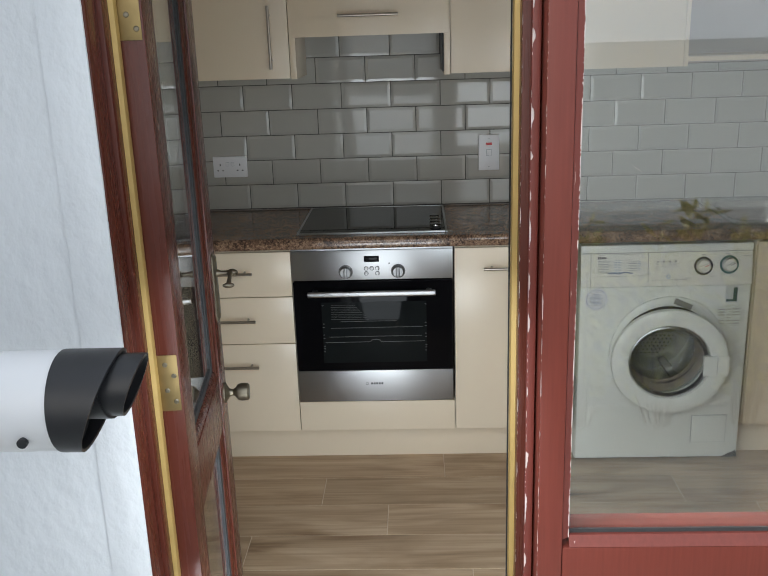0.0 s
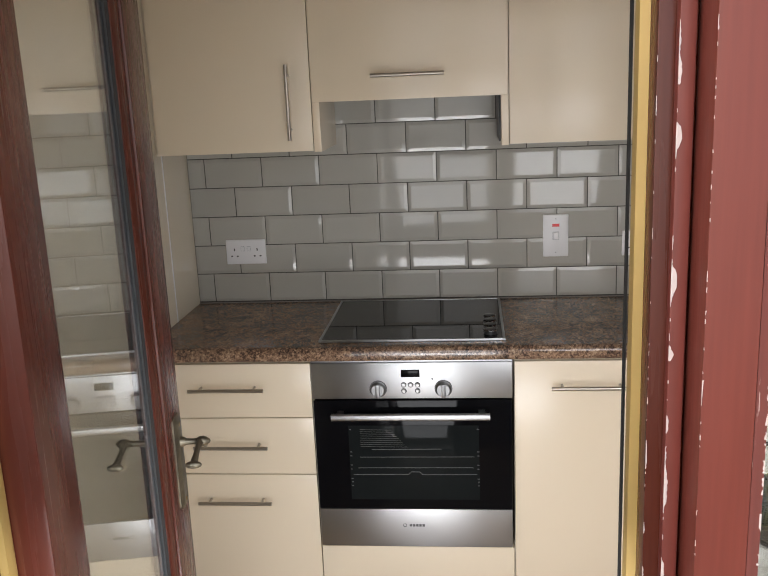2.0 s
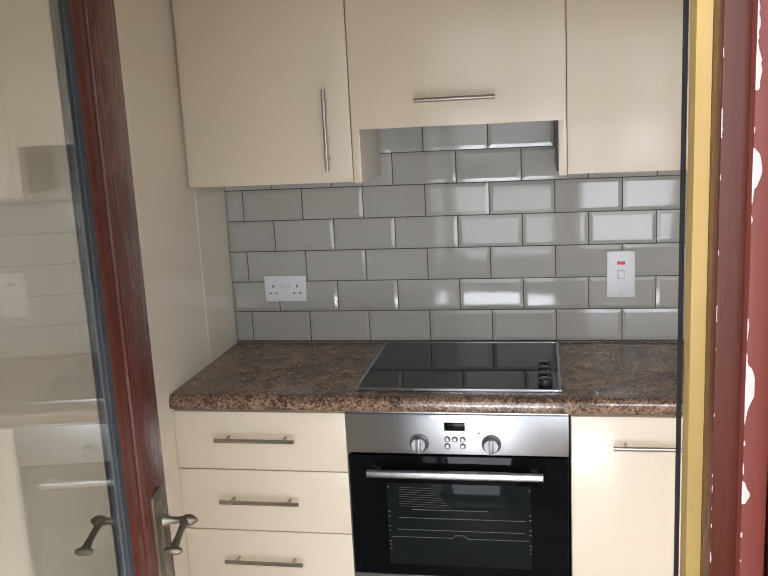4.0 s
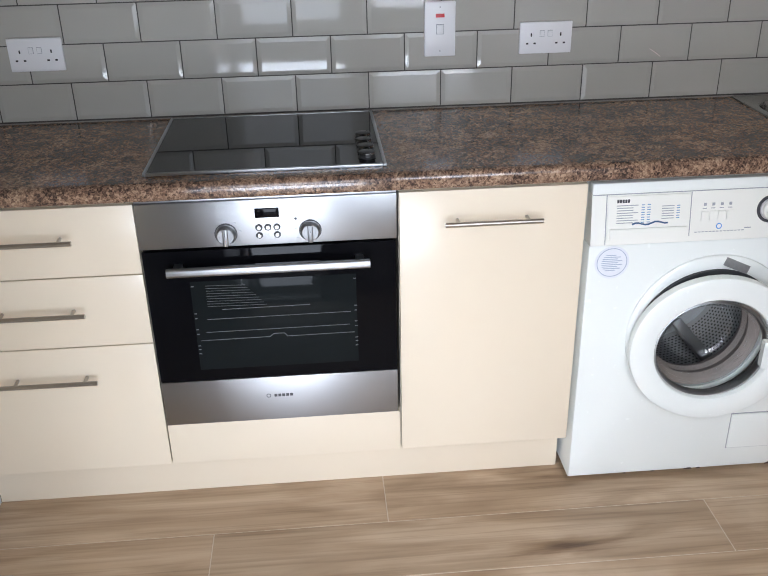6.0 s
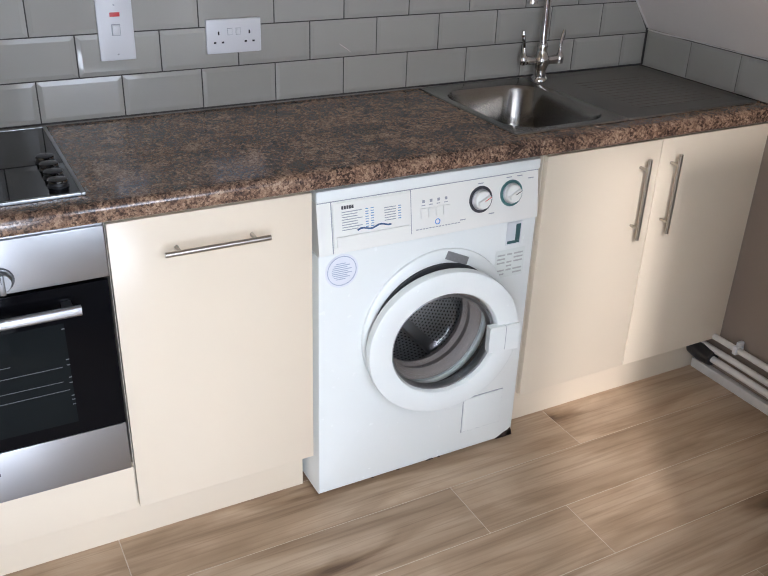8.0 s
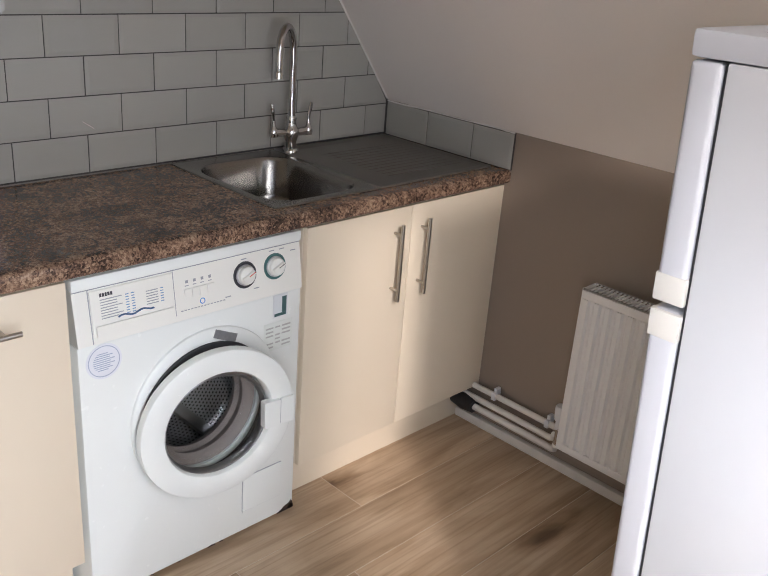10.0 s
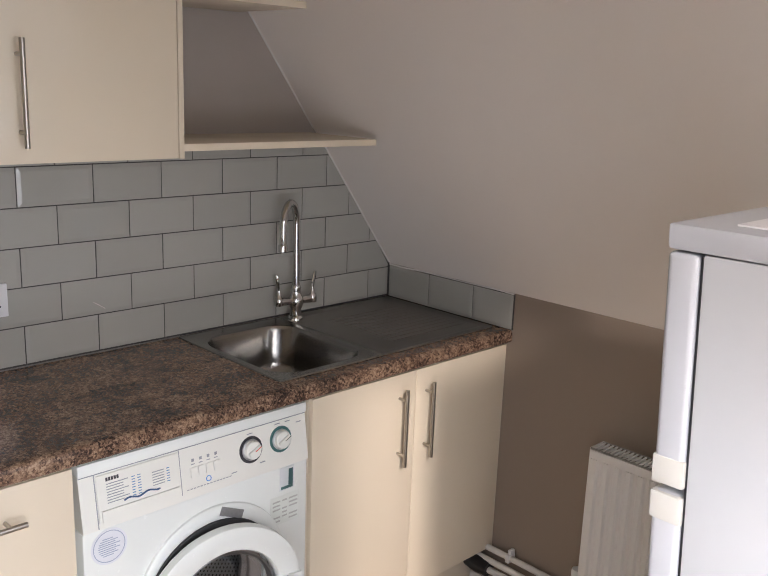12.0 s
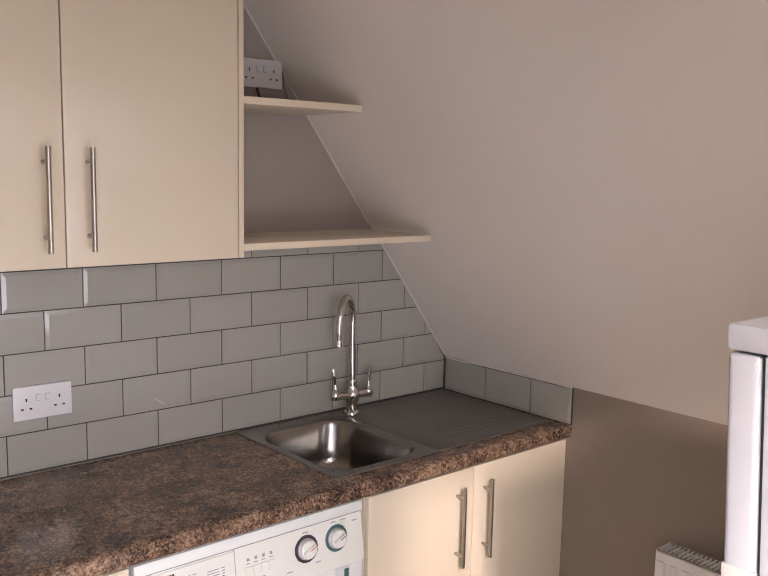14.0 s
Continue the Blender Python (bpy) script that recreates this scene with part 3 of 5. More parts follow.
# long bevelled backplates with lever handles that reach back towards the hinges
PX, PZ = DW - 0.045, 1.053
for side in (0, 1):
    y0, s = (0.0, -1) if side == 0 else (DT, 1)
    zl = PZ + 0.036
    pl = bmesh.new()
    prism(pl, rrect(PX, PZ, 0.042, 0.168, 0.010, 3), 'y', y0, y0 + s * 0.003)
    loft(pl, [[(x, y0 + s * 0.0032, z) for x, z in rrect(PX, PZ, 0.040, 0.166, 0.010, 3)], [(x, y0 + s * 0.0075, z) for x, z in rrect(PX, PZ, 0.028, 0.152, 0.008, 3)]], close=True)
    plate = part("backplate", pl, BRONZE, door, "tarnished bronze lever plate")
    for zz in (PZ + 0.068, PZ - 0.068):
        part("screw", rod(bmesh.new(), (PX, y0 + s * 0.0072, zz), (PX, y0 + s * 0.0085, zz), 0.0036, 12), BRASS, plate)
    out = Matrix.Translation((PX, y0 + s * 0.0075, zl)) @ pose(0, 0, 0, 90 if s < 0 else -90, 0, 0)
    lv = lathe(bmesh.new(), [(0.0095, 0), (0.0085, 0.005), (0.0055, 0.010), (0.0050, 0.022), (0.0060, 0.028), (0.0085, 0.033), (0.0090, 0.038), (0.0070, 0.044), (0.0035, 0.049), (0.0, 0.051)], out, 18)
    yy = y0 + s * 0.041
    tube(lv, [(PX + 0.004, yy, zl + 0.001), (PX - 0.012, yy, zl), (PX - 0.028, yy, zl - 0.003), (PX - 0.044, yy, zl - 0.007), (PX - 0.058, yy, zl - 0.011), (PX - 0.066, yy, zl - 0.013)], [0.0068, 0.0056, 0.0046, 0.0050, 0.0062, 0.0052], 14)
    end = Matrix.Translation((PX - 0.067, yy, zl - 0.013)) @ pose(0, 0, 0, 90, 0, 0)
    lathe(lv, [(0.0, -0.014), (0.0030, -0.0127), (0.0055, -0.0075), (0.0064, 0.0), (0.0055, 0.0075), (0.0030, 0.0127), (0.0, 0.014)], end, 16)
    part("lever", lv, BRONZE, plate, "tarnished bronze lever handle with a worn brass end")

# boiler flue beside the door
flue = thing("boiler_flue", "white boiler flue pipe with a black slanted terminal", "flue", at=(0.121, -2.29, 1.294))
lathe(fb := bmesh.new(), [(0.0, -0.57), (0.050, -0.57), (0.050, -0.001), (0.048, 0.0), (0.044, 0.0)], pose(0, 0, 0, 0, 90, 0), 40)
part("pipe", fb, WHITE, flue, "white painted steel pipe")
fb = bmesh.new()


def slant_sleeve(bm, r, wall, x0, top, bottom, cz, n=40):
    """A pipe along x whose end is cut on a slant."""
    def ring(rad, end):
        out = []
        for i in range(n):
            a = 6.283185 * i / n
            z = rad * math.cos(a)
            k = (z / rad + 1) / 2
            out.append((x0 if not end else bottom + (top - bottom) * k, rad * math.sin(a), cz + z))
        return out
    return loft(bm, [ring(r, False), ring(r, True), ring(r - wall, True), ring(r - wall, False)])


slant_sleeve(fb, 0.0512, 0.003, -0.004, 0.056, 0.014, 0.0)
part("terminal", fb, BLACK, flue, "black plastic slanted terminal")
slant_sleeve(fb := bmesh.new(), 0.031, 0.003, 0.0, 0.080, 0.056, 0.016)
part("exhaust_pipe", fb, BLACK, flue, "black plastic inner exhaust pipe")
slant_sleeve(fb := bmesh.new(), 0.0335, 0.003, 0.0, 0.036, 0.046, 0.016)
part("collar", fb, BLACK, flue)
rod(fb := bmesh.new(), (-0.030, -0.047, -0.022), (-0.030, -0.0515, -0.022), 0.005, 14)
part("screw", fb, BLACK, flue)
part("backing", lathe(bmesh.new(), [(0.0, 0.0), (0.047, 0.0), (0.047, -0.002), (0, -0.002)], Matrix.Translation((0.004, 0, 0)) @ pose(0, 0, 0, 0, 90, 0), 24), BLACK, flue)

# ---- base units ----
TOPZ, TOPB = 0.918, 0.877


def front_panel(x0, x1, z0, z1, y=0.0, t=0.018, gap=0.0015):
    return boxm(x0 + gap, x1 - gap, y, y + t, z0 + gap, z1 - gap, bevel=0.0016)


drawers = thing("drawer_unit", "cream lacquered three-drawer base unit under the worktop", "kitchen cabinet", at=(-0.25, 0.3, 0.145))
drawers.matrix_world = Matrix.Identity(4)
part("carcass", boxm(LEFT + 0.007, -0.001, 0.0185, 0.54, 0.148, TOPB - 0.0005), CREAM_IN, drawers)
for z0, z1, zh in ((0.695, 0.868, 0.793), (0.510, 0.695, 0.609), (0.147, 0.510, 0.426)):
    f = part("drawer_front", front_panel(-0.500, 0.0, z0, z1), CREAM, drawers)
    bar_handle(f, -0.256, 0.0, zh, 0.230)

housing = thing("oven_housing", "cream lacquered oven housing unit", "kitchen cabinet")
hb = boxm(0.0005, 0.6, 0.30, 0.54, 0.148, TOPB - 0.0005)
box(hb, 0.0005, 0.6, 0.0185, 0.2995, 0.148, 0.268)
part("carcass", hb, CREAM_IN, housing)
part("filler_panel", front_panel(0.0, 0.598, 0.147, 0.270), CREAM, housing)

oven = thing("oven", "built-in stainless steel electric oven with a black glass door", "oven")
part("body", boxm(0.004, 0.594, 0.016, 0.295, 0.274, 0.8765), DARK, oven)
part("control_panel", boxm(0.001, 0.595, -0.006, 0.0155, 0.757, 0.868, bevel=0.002), STEEL, oven, "brushed steel control panel")
part("top_trim", boxm(0.001, 0.595, 0.001, 0.0155, 0.8685, 0.8765), STEEL, oven)
dr = part("door", box(boxm(0.004, 0.592, -0.008, -0.001, 0.4005, 0.752, bevel=0.002), 0.010, 0.586, -0.0005, 0.0155, 0.29, 0.75), BLACK_GLASS, oven, "black glass oven door")
part("door_trim", boxm(0.004, 0.592, -0.009, -0.001, 0.274, 0.3995, bevel=0.002), STEEL, dr, "brushed steel lower door trim")
hb = bmesh.new()
prism(hb, rrect(-0.046, 0.714, 0.016, 0.022, 0.007, 4), 'x', 0.062, 0.528)
for x in (0.085, 0.505):
    box(hb, x - 0.010, x + 0.010, -0.040, -0.0075, 0.707, 0.721, bevel=0.002)
part("handle", hb, STEEL, dr, "brushed steel oven handle")
# see-through part of the door with the wire racks and side rails behind it
part("door_window", boxm(0.105, 0.495, -0.0083, -0.0079, 0.432, 0.672, bevel=0.0001), mat("smoked_glass", (0.010, 0.012, 0.0125), 0.05, vary=0.3, scale=5, rough_vary=0.02, spec=0.05), dr, "smoked window of the oven door")
for x0, x1, z in ((0.174, 0.383, 0.596), (0.136, 0.480, 0.571), (0.130, 0.477, 0.536), (0.115, 0.282, 0.514), (0.324, 0.487, 0.514)):
    part("rack", rod(bmesh.new(), (x0, -0.0086, z), (x1, -0.0086, z + 0.001), 0.0009, 6), RACK, dr, "wire oven rack seen through smoked glass")
part("rack", tube(bmesh.new(), [(0.282, -0.0086, 0.515), (0.290, -0.0086, 0.523), (0.316, -0.0086, 0.523), (0.324, -0.0086, 0.514)], 0.0009, 6), RACK, dr)
for k in range(9):
    z = 0.660 - k * 0.0068
    part("grid_wire", rod(bmesh.new(), (0.140, -0.0085, z), (0.232 + k * 0.006, -0.0085, z - 0.002), 0.0005, 5), RACK, dr)
for x in (0.110, 0.492):
    for z in (0.660, 0.588, 0.575, 0.545, 0.532, 0.500, 0.490, 0.478):
        part("rail_mark", boxm(x - 0.003, x + 0.003, -0.0089, -0.0084, z - 0.0011, z + 0.0011), RACK, dr)
part("display", boxm(0.270, 0.325, -0.0072, -0.0061, 0.824, 0.847, bevel=0.0004), BLACK_GLASS, oven, "dark clock display")
for kx in (0.201, 0.394):
    kb = bmesh.new()
    lathe(kb, [(0.0235, 0.0), (0.0235, 0.003), (0.0215, 0.004), (0.0205, 0.016), (0.0185, 0.018), (0.0, 0.018)], Matrix.Translation((kx, -0.0062, 0.788)) @ pose(0, 0, 0, 90, 0, 0), 32)
    kn = part("knob", kb, KNOB, oven, "brushed steel oven knob")
    # dark ring puts the shade round the knob into the colour
    lathe(kb := bmesh.new(), [(0.0262, 0.0), (0.0262, 0.0008), (0.0232, 0.0008)], Matrix.Translation((kx, -0.0062, 0.788)) @ pose(0, 0, 0, 90, 0, 0), 32)
    part("gap_ring", kb, INK_DARK, kn)
    part("grip", boxm(kx - 0.006, kx + 0.006, -0.034, -0.0243, 0.767, 0.809, bevel=0.003), KNOB, kn)
    part("pointer", boxm(kx - 0.0007, kx + 0.0007, -0.0346, -0.0341, 0.792, 0.808), INK_DARK, kn)
    mb = bmesh.new()
    for i in range(7):
        a = radians(-120 + 40 * i)
        x, z = kx + 0.034 * math.sin(a), 0.788 + 0.034 * math.cos(a)
        box(mb, x - 0.0022, x + 0.0022, -0.0066, -0.0061, z - 0.0015, z + 0.0015)
    part("dial_marks", mb, INK, kn)
for bx, bz in ((0.277, 0.800), (0.2975, 0.800), (0.318, 0.800), (0.277, 0.781), (0.318, 0.781)):
    lathe(kb := bmesh.new(), [(0.0062, 0.0), (0.0062, 0.002), (0.0045, 0.0035), (0.0, 0.0035)], Matrix.Translation((bx, -0.0062, bz)) @ pose(0, 0, 0, 90, 0, 0), 16)
    bt = part("button", kb, STEEL, oven)
    # shade round the button, drawn as a dark ring too
    lathe(kb := bmesh.new(), [(0.0082, 0.0), (0.0082, 0.0006), (0.0060, 0.0006)], Matrix.Translation((bx, -0.0062, bz)) @ pose(0, 0, 0, 90, 0, 0), 18)
    part("gap_ring", kb, INK_DARK, bt)
lathe(kb := bmesh.new(), [(0.003, 0.0), (0.003, 0.001), (0, 0.001)], Matrix.Translation((0.362, -0.0062, 0.818)) @ pose(0, 0, 0, 90, 0, 0), 12)
part("indicator", kb, INK_DARK, oven)
lb = bmesh.new()
for i in range(5):
    box(lb, 0.279 + i * 0.0098, 0.2865 + i * 0.0098, -0.0096, -0.0091, 0.342, 0.350)
lathe(lb, [(0.0058, 0), (0.0058, 0.0005), (0.0042, 0.0005), (0.0042, 0)], Matrix.Translation((0.265, -0.0091, 0.346)) @ pose(0, 0, 0, 90, 0, 0), 20)
part("badge", lb, INK_DARK, dr, "dark printed maker's mark")

unit = thing("base_unit", "cream lacquered single-door base unit beside the oven", "kitchen cabinet")
part("carcass", boxm(0.6005, 1.046, 0.0185, 0.54, 0.148, TOPB - 0.0005), CREAM_IN, unit)
f = part("door", front_panel(0.6, 1.046, 0.147, 0.868), CREAM, unit)
bar_handle(f, 0.820, 0.0, 0.793, 0.229)

sink_unit = thing("sink_unit", "cream lacquered double-door sink unit", "kitchen cabinet")
part("carcass", box(box(boxm(1.690, 1.708, 0.0185, 0.54, 0.148, TOPB - 0.0005), 2.468, 2.486, 0.0185, 0.54, 0.148, TOPB - 0.0005), 1.7085, 2.4675, 0.0185, 0.54, 0.148, 0.166), CREAM_IN, sink_unit)
for x0, x1, hx in ((1.690, 2.079, 2.025), (2.079, 2.498, 2.136)):
    f = part("door", front_panel(x0, x1, 0.147, 0.868), CREAM, sink_unit)
    bar_handle(f, hx - 0.013, 0.0, 0.711, 0.233, True)

for x0, x1 in ((LEFT + 0.017, 1.046), (1.690, RIGHT - 0.004)):
    solid("plinth", boxm(x0, x1, 0.078, 0.094, -0.002, 0.1465, bevel=0.001), CREAM, "cream plinth board under the base units", "plinth", "plinth boards")

# ---- worktop ----
BX0, BX1, BY0, BY1 = 1.648, 1.962, 0.080, 0.474


def nose(y_back):
    """Section of the worktop with its rolled front edge."""
    pts = [(y_back, TOPB), (y_back, TOPZ)]
    for i in range(7):
        a = radians(90 + 90 * i / 6)
        pts.append((-0.004 + 0.016 * math.cos(a), TOPZ - 0.016 + 0.016 * math.sin(a)))
    for i in range(5):
        a = radians(180 + 90 * i / 4)
        pts.append((-0.010 + 0.010 * math.cos(a), TOPB + 0.010 + 0.010 * math.sin(a)))
    return pts


worktop = thing("worktop", "brown mottled stone-effect laminate worktop with rolled edge", "worktop")
part("front_edge", prism(bmesh.new(), nose(0.012), 'x', LEFT + 0.0065, 2.4965), STONE, worktop, "rolled laminate front edge")
wt = boxm(LEFT + 0.0065, BX0 - 0.004, 0.012, BACK - 0.010, TOPB, TOPZ)
box(wt, BX0 - 0.004, BX1 + 0.004, 0.012, BY0 - 0.004, TOPB, TOPZ)
box(wt, BX0 - 0.004, BX1 + 0.004, BY1 + 0.004, BACK - 0.010, TOPB, TOPZ)
box(wt, BX1 + 0.004, 2.4965, 0.012, BACK - 0.010, TOPB, TOPZ)
part("slab", wt, STONE, worktop)

# ---- hob ----
hob = thing("hob", "black ceramic electric hob with steel trim", "hob", at=(0.30, 0.28, TOPZ))
fr = bmesh.new()
for a in (-0.278, 0.270):
    box(fr, a, a + 0.008, -0.242, 0.242, 0.0002, 0.0075, bevel=0.002)
for a in (-0.242, 0.234):
    box(fr, -0.2698, 0.2698, a, a + 0.008, 0.0002, 0.0075, bevel=0.002)
part("trim", fr, STEEL, hob, "steel edge trim")
part("glass", boxm(-0.2698, 0.2698, -0.2338, 0.2338, 0.0002, 0.0062), HOB_GLASS, hob, "glossy black ceramic glass")
for i in range(4):
    y = -0.184 + i * 0.053
    lathe(kb := bmesh.new(), [(0.021, 0.0063), (0.021, 0.009), (0.0190, 0.0105), (0.0182, 0.018), (0.015, 0.0198), (0.0, 0.0198)], Matrix.Translation((0.236, y, 0)), 28)
    kn = part("knob", kb, BLACK, hob, "black hob knob with a steel cap")
    lathe(kb := bmesh.new(), [(0.0185, 0.0199), (0.0185, 0.0210), (0.0150, 0.0220), (0.0, 0.0220)], Matrix.Translation((0.236, y, 0)), 28)
    part("cap", kb, HOB_GLASS, kn)
    lathe(kb := bmesh.new(), [(0.0192, 0.0165), (0.0192, 0.0198), (0.0180, 0.0198), (0.0180, 0.0165)], Matrix.Translation((0.236, y, 0)), 28)
    part("ring", kb, CHROME, kn)

# ---- sink and tap ----
sink = thing("sink", "stainless steel inset sink with a ribbed drainer", "sink")
SX0, SX1, SY0, SY1 = 1.617, 2.474, 0.042, 0.534
bcx, bcy, bw, bh = (BX0 + BX1) / 2, (BY0 + BY1) / 2, BX1 - BX0, BY1 - BY0
z = TOPZ


def lp(cx, cy, w, h, r, zz):
    return [(x, y, zz) for x, y in rrect(cx, cy, w, h, r, 8)]


sb = bmesh.new()
ocx, ow = (SX0 + 1.985) / 2, 1.985 - SX0
loft(sb, [lp(ocx, (SY0 + SY1) / 2, ow, SY1 - SY0, 0.006, z + 0.0005), lp(ocx, (SY0 + SY1) / 2, ow - 0.002, SY1 - SY0 - 0.004, 0.006, z + 0.004),
          lp(bcx, bcy, bw + 0.022, bh + 0.022, 0.090, z + 0.0035), lp(bcx, bcy, bw + 0.006, bh + 0.006, 0.085, z + 0.001), lp(bcx, bcy, bw - 0.004, bh - 0.004, 0.085, z - 0.010),
          lp(bcx, bcy, bw - 0.018, bh - 0.018, 0.092, z - 0.110), lp(bcx, bcy, bw - 0.034, bh - 0.034, 0.092, z - 0.138), lp(bcx, bcy, bw - 0.062, bh - 0.062, 0.085, z - 0.152), lp(bcx, bcy, bw - 0.10, bh - 0.10, 0.06, z - 0.157), lp(bcx, bcy, 0.06, 0.06, 0.028, z - 0.160)], close=True)
part("bowl", sb, SINK, sink, "brushed steel bowl")
db = bmesh.new()
dcx, dw = (1.9855 + SX1) / 2, SX1 - 1.9855
loft(db, [lp(dcx, (SY0 + SY1) / 2, dw, SY1 - SY0, 0.006, z + 0.0005), lp(dcx, (SY0 + SY1) / 2, dw - 0.001, SY1 - SY0 - 0.004, 0.006, z + 0.004), lp(dcx, (SY0 + SY1) / 2, dw - 0.024, SY1 - SY0 - 0.05, 0.02, z + 0.0038), lp(dcx, (SY0 + SY1) / 2, dw - 0.034, SY1 - SY0 - 0.06, 0.02, z + 0.0012)], close=True)
part("drainer", db, SINK_FLAT, sink, "brushed steel drainer")
for i in range(12):
    y = SY0 + 0.085 + i * 0.026
    tube(rb := bmesh.new(), [(2.085, y, z - 0.0012), (2.11, y, z - 0.0001), (2.41, y, z - 0.0002), (2.44, y, z - 0.0014)], [0.0022, 0.0028, 0.0028, 0.0022], 10)
    part("rib", rb, SINK_FLAT, sink)
lathe(wb := bmesh.new(), [(0.0, z - 0.1565), (0.024, z - 0.1565), (0.030, z - 0.1555), (0.033, z - 0.1565)], Matrix.Translation((bcx, bcy, 0)), 24)
part("waste", wb, CHROME, sink, "chrome plug waste")

tap = thing("mixer_tap", "chrome swan-neck mixer tap with two lever handles", "tap", at=(2.018, 0.486, TOPZ + 0.004))
lathe(tb := bmesh.new(), [(0.026, 0.0), (0.025, 0.006), (0.019, 0.012), (0.017, 0.030), (0.021, 0.042), (0.026, 0.055), (0.024, 0.070), (0.018, 0.080), (0.015, 0.094), (0.017, 0.104), (0.0135, 0.112), (0.0, 0.113)], Matrix.Identity(4), 28)
part("body", tb, CHROME, tap)
D = Vector((-0.86, -0.51, 0)).normalized()
pts = [Vector((0, 0, 0.10)), Vector((0, 0, 0.20)), Vector((0, 0, 0.306))]
for i in range(1, 11):
    a = radians(180 * i / 10)
    pts.append(Vector((0, 0, 0.306)) + D * (0.058 * (1 - math.cos(a))) + Vector((0, 0, 0.075 * math.sin(a))))
pts += [Vector((0, 0, 0.275)) + D * 0.117, Vector((0, 0, 0.262)) + D * 0.117, Vector((0, 0, 0.258)) + D * 0.117, Vector((0, 0, 0.240)) + D * 0.118]
part("spout", tube(bmesh.new(), pts, [0.0115] * (len(pts) - 3) + [0.0115, 0.0145, 0.0145], 16), CHROME, tap)
for s in (-1, 1):
    ab = bmesh.new()
    tube(ab, [(0, 0, 0.058), (s * 0.025, -s * 0.004, 0.060), (s * 0.050, -s * 0.008, 0.062), (s * 0.062, -s * 0.010, 0.064)], [0.013, 0.012, 0.014, 0.012], 12)
    lathe(ab, [(0.0, 0.046), (0.013, 0.050), (0.015, 0.062), (0.012, 0.074), (0.007, 0.082), (0.0045, 0.10)], Matrix.Translation((s * 0.060, -s * 0.010, 0)), 18)
    hd = part("handle", ab, CHROME, tap)
    tube(lb := bmesh.new(), [(s * 0.060, -s * 0.010, 0.098), (s * 0.062, -s * 0.010, 0.115), (s * 0.066, -s * 0.011, 0.135), (s * 0.068, -s * 0.012, 0.150)], [0.0045, 0.005, 0.0065, 0.004], 10)
    part("lever", lb, CHROME, hd)

# ---- wall cabinets ----
CB, CT, CY = 1.472, 2.19, 0.235
WALLF = BACK - 0.001


def wall_unit(label, x0, x1, doors, open_hood=False):
    u = thing("wall_cabinet", label, "kitchen cabinet", "wall cabinets")
    part("carcass", boxm(x0, x1, CY + 0.0185, WALLF if open_hood else 0.546, CB + 0.001, CT), CREAM_IN, u)
    for a, b, hx in doors:
        f = part("door", front_panel(a, b, CB, CT, CY), CREAM, u)
        bar_handle(f, hx - 0.006, CY, 1.621, 0.224, True)
    return u


cab_left = wall_unit("cream lacquered wall cabinet beside the cooker hood", LEFT + 0.007, 0.0, [(LEFT + 0.018, 0.009, -0.052)])
part("end_panel", boxm(0.0095, 0.032, CY + 0.004, 0.546, CB - 0.002, CT, bevel=0.001), CREAM, cab_left)
cab_right = wall_unit("cream lacquered double-door wall cabinet", 0.603, 1.459, [(0.602, 1.0225, 0.984), (1.0225, 1.452, 1.079)])
part("end_panel", boxm(0.580, 0.6015, CY + 0.004, 0.546, CB - 0.002, CT, bevel=0.001), CREAM, cab_right)
part("side_panel", boxm(1.4525, 1.4665, CY - 0.001, CY + 0.0183, CB + 0.001, CT, bevel=0.0008), CREAM, cab_right)
hood = thing("cooker_hood", "cream fronted cooker hood cabinet over the hob", "cooker hood")
f = part("door", front_panel(0.010, 0.600, 1.617, CT, CY), CREAM, hood)
bar_handle(f, 0.304, CY, 1.690, 0.219)
part("body", boxm(0.0325, 0.5795, CY + 0.0185, 0.53, 1.635, CT), CREAM_IN, hood)
part("filter", boxm(0.05, 0.56, CY + 0.03, 0.51, 1.628, 1.6345), STEEL, hood, "grey grease filter")
part("canopy_edge", boxm(0.574, 0.5795, CY + 0.05, 0.53, 1.480, 1.6345), BLACK, hood, "dark metal side guard")

# open shelves cut to the slope
shelves = thing("open_shelves", "cream open shelf unit cut to the sloping ceiling", "shelf")
for z0, z1 in ((1.490, 1.508), (1.852, 1.870)):
    xr0, xr1 = slope_x(z1) - 0.004, slope_x(z1) - 0.004
    part("shelf", boxm(1.467, xr1 - 0.030, CY + 0.001, 0.546, z0, z1, bevel=0.0012), CREAM, shelves)


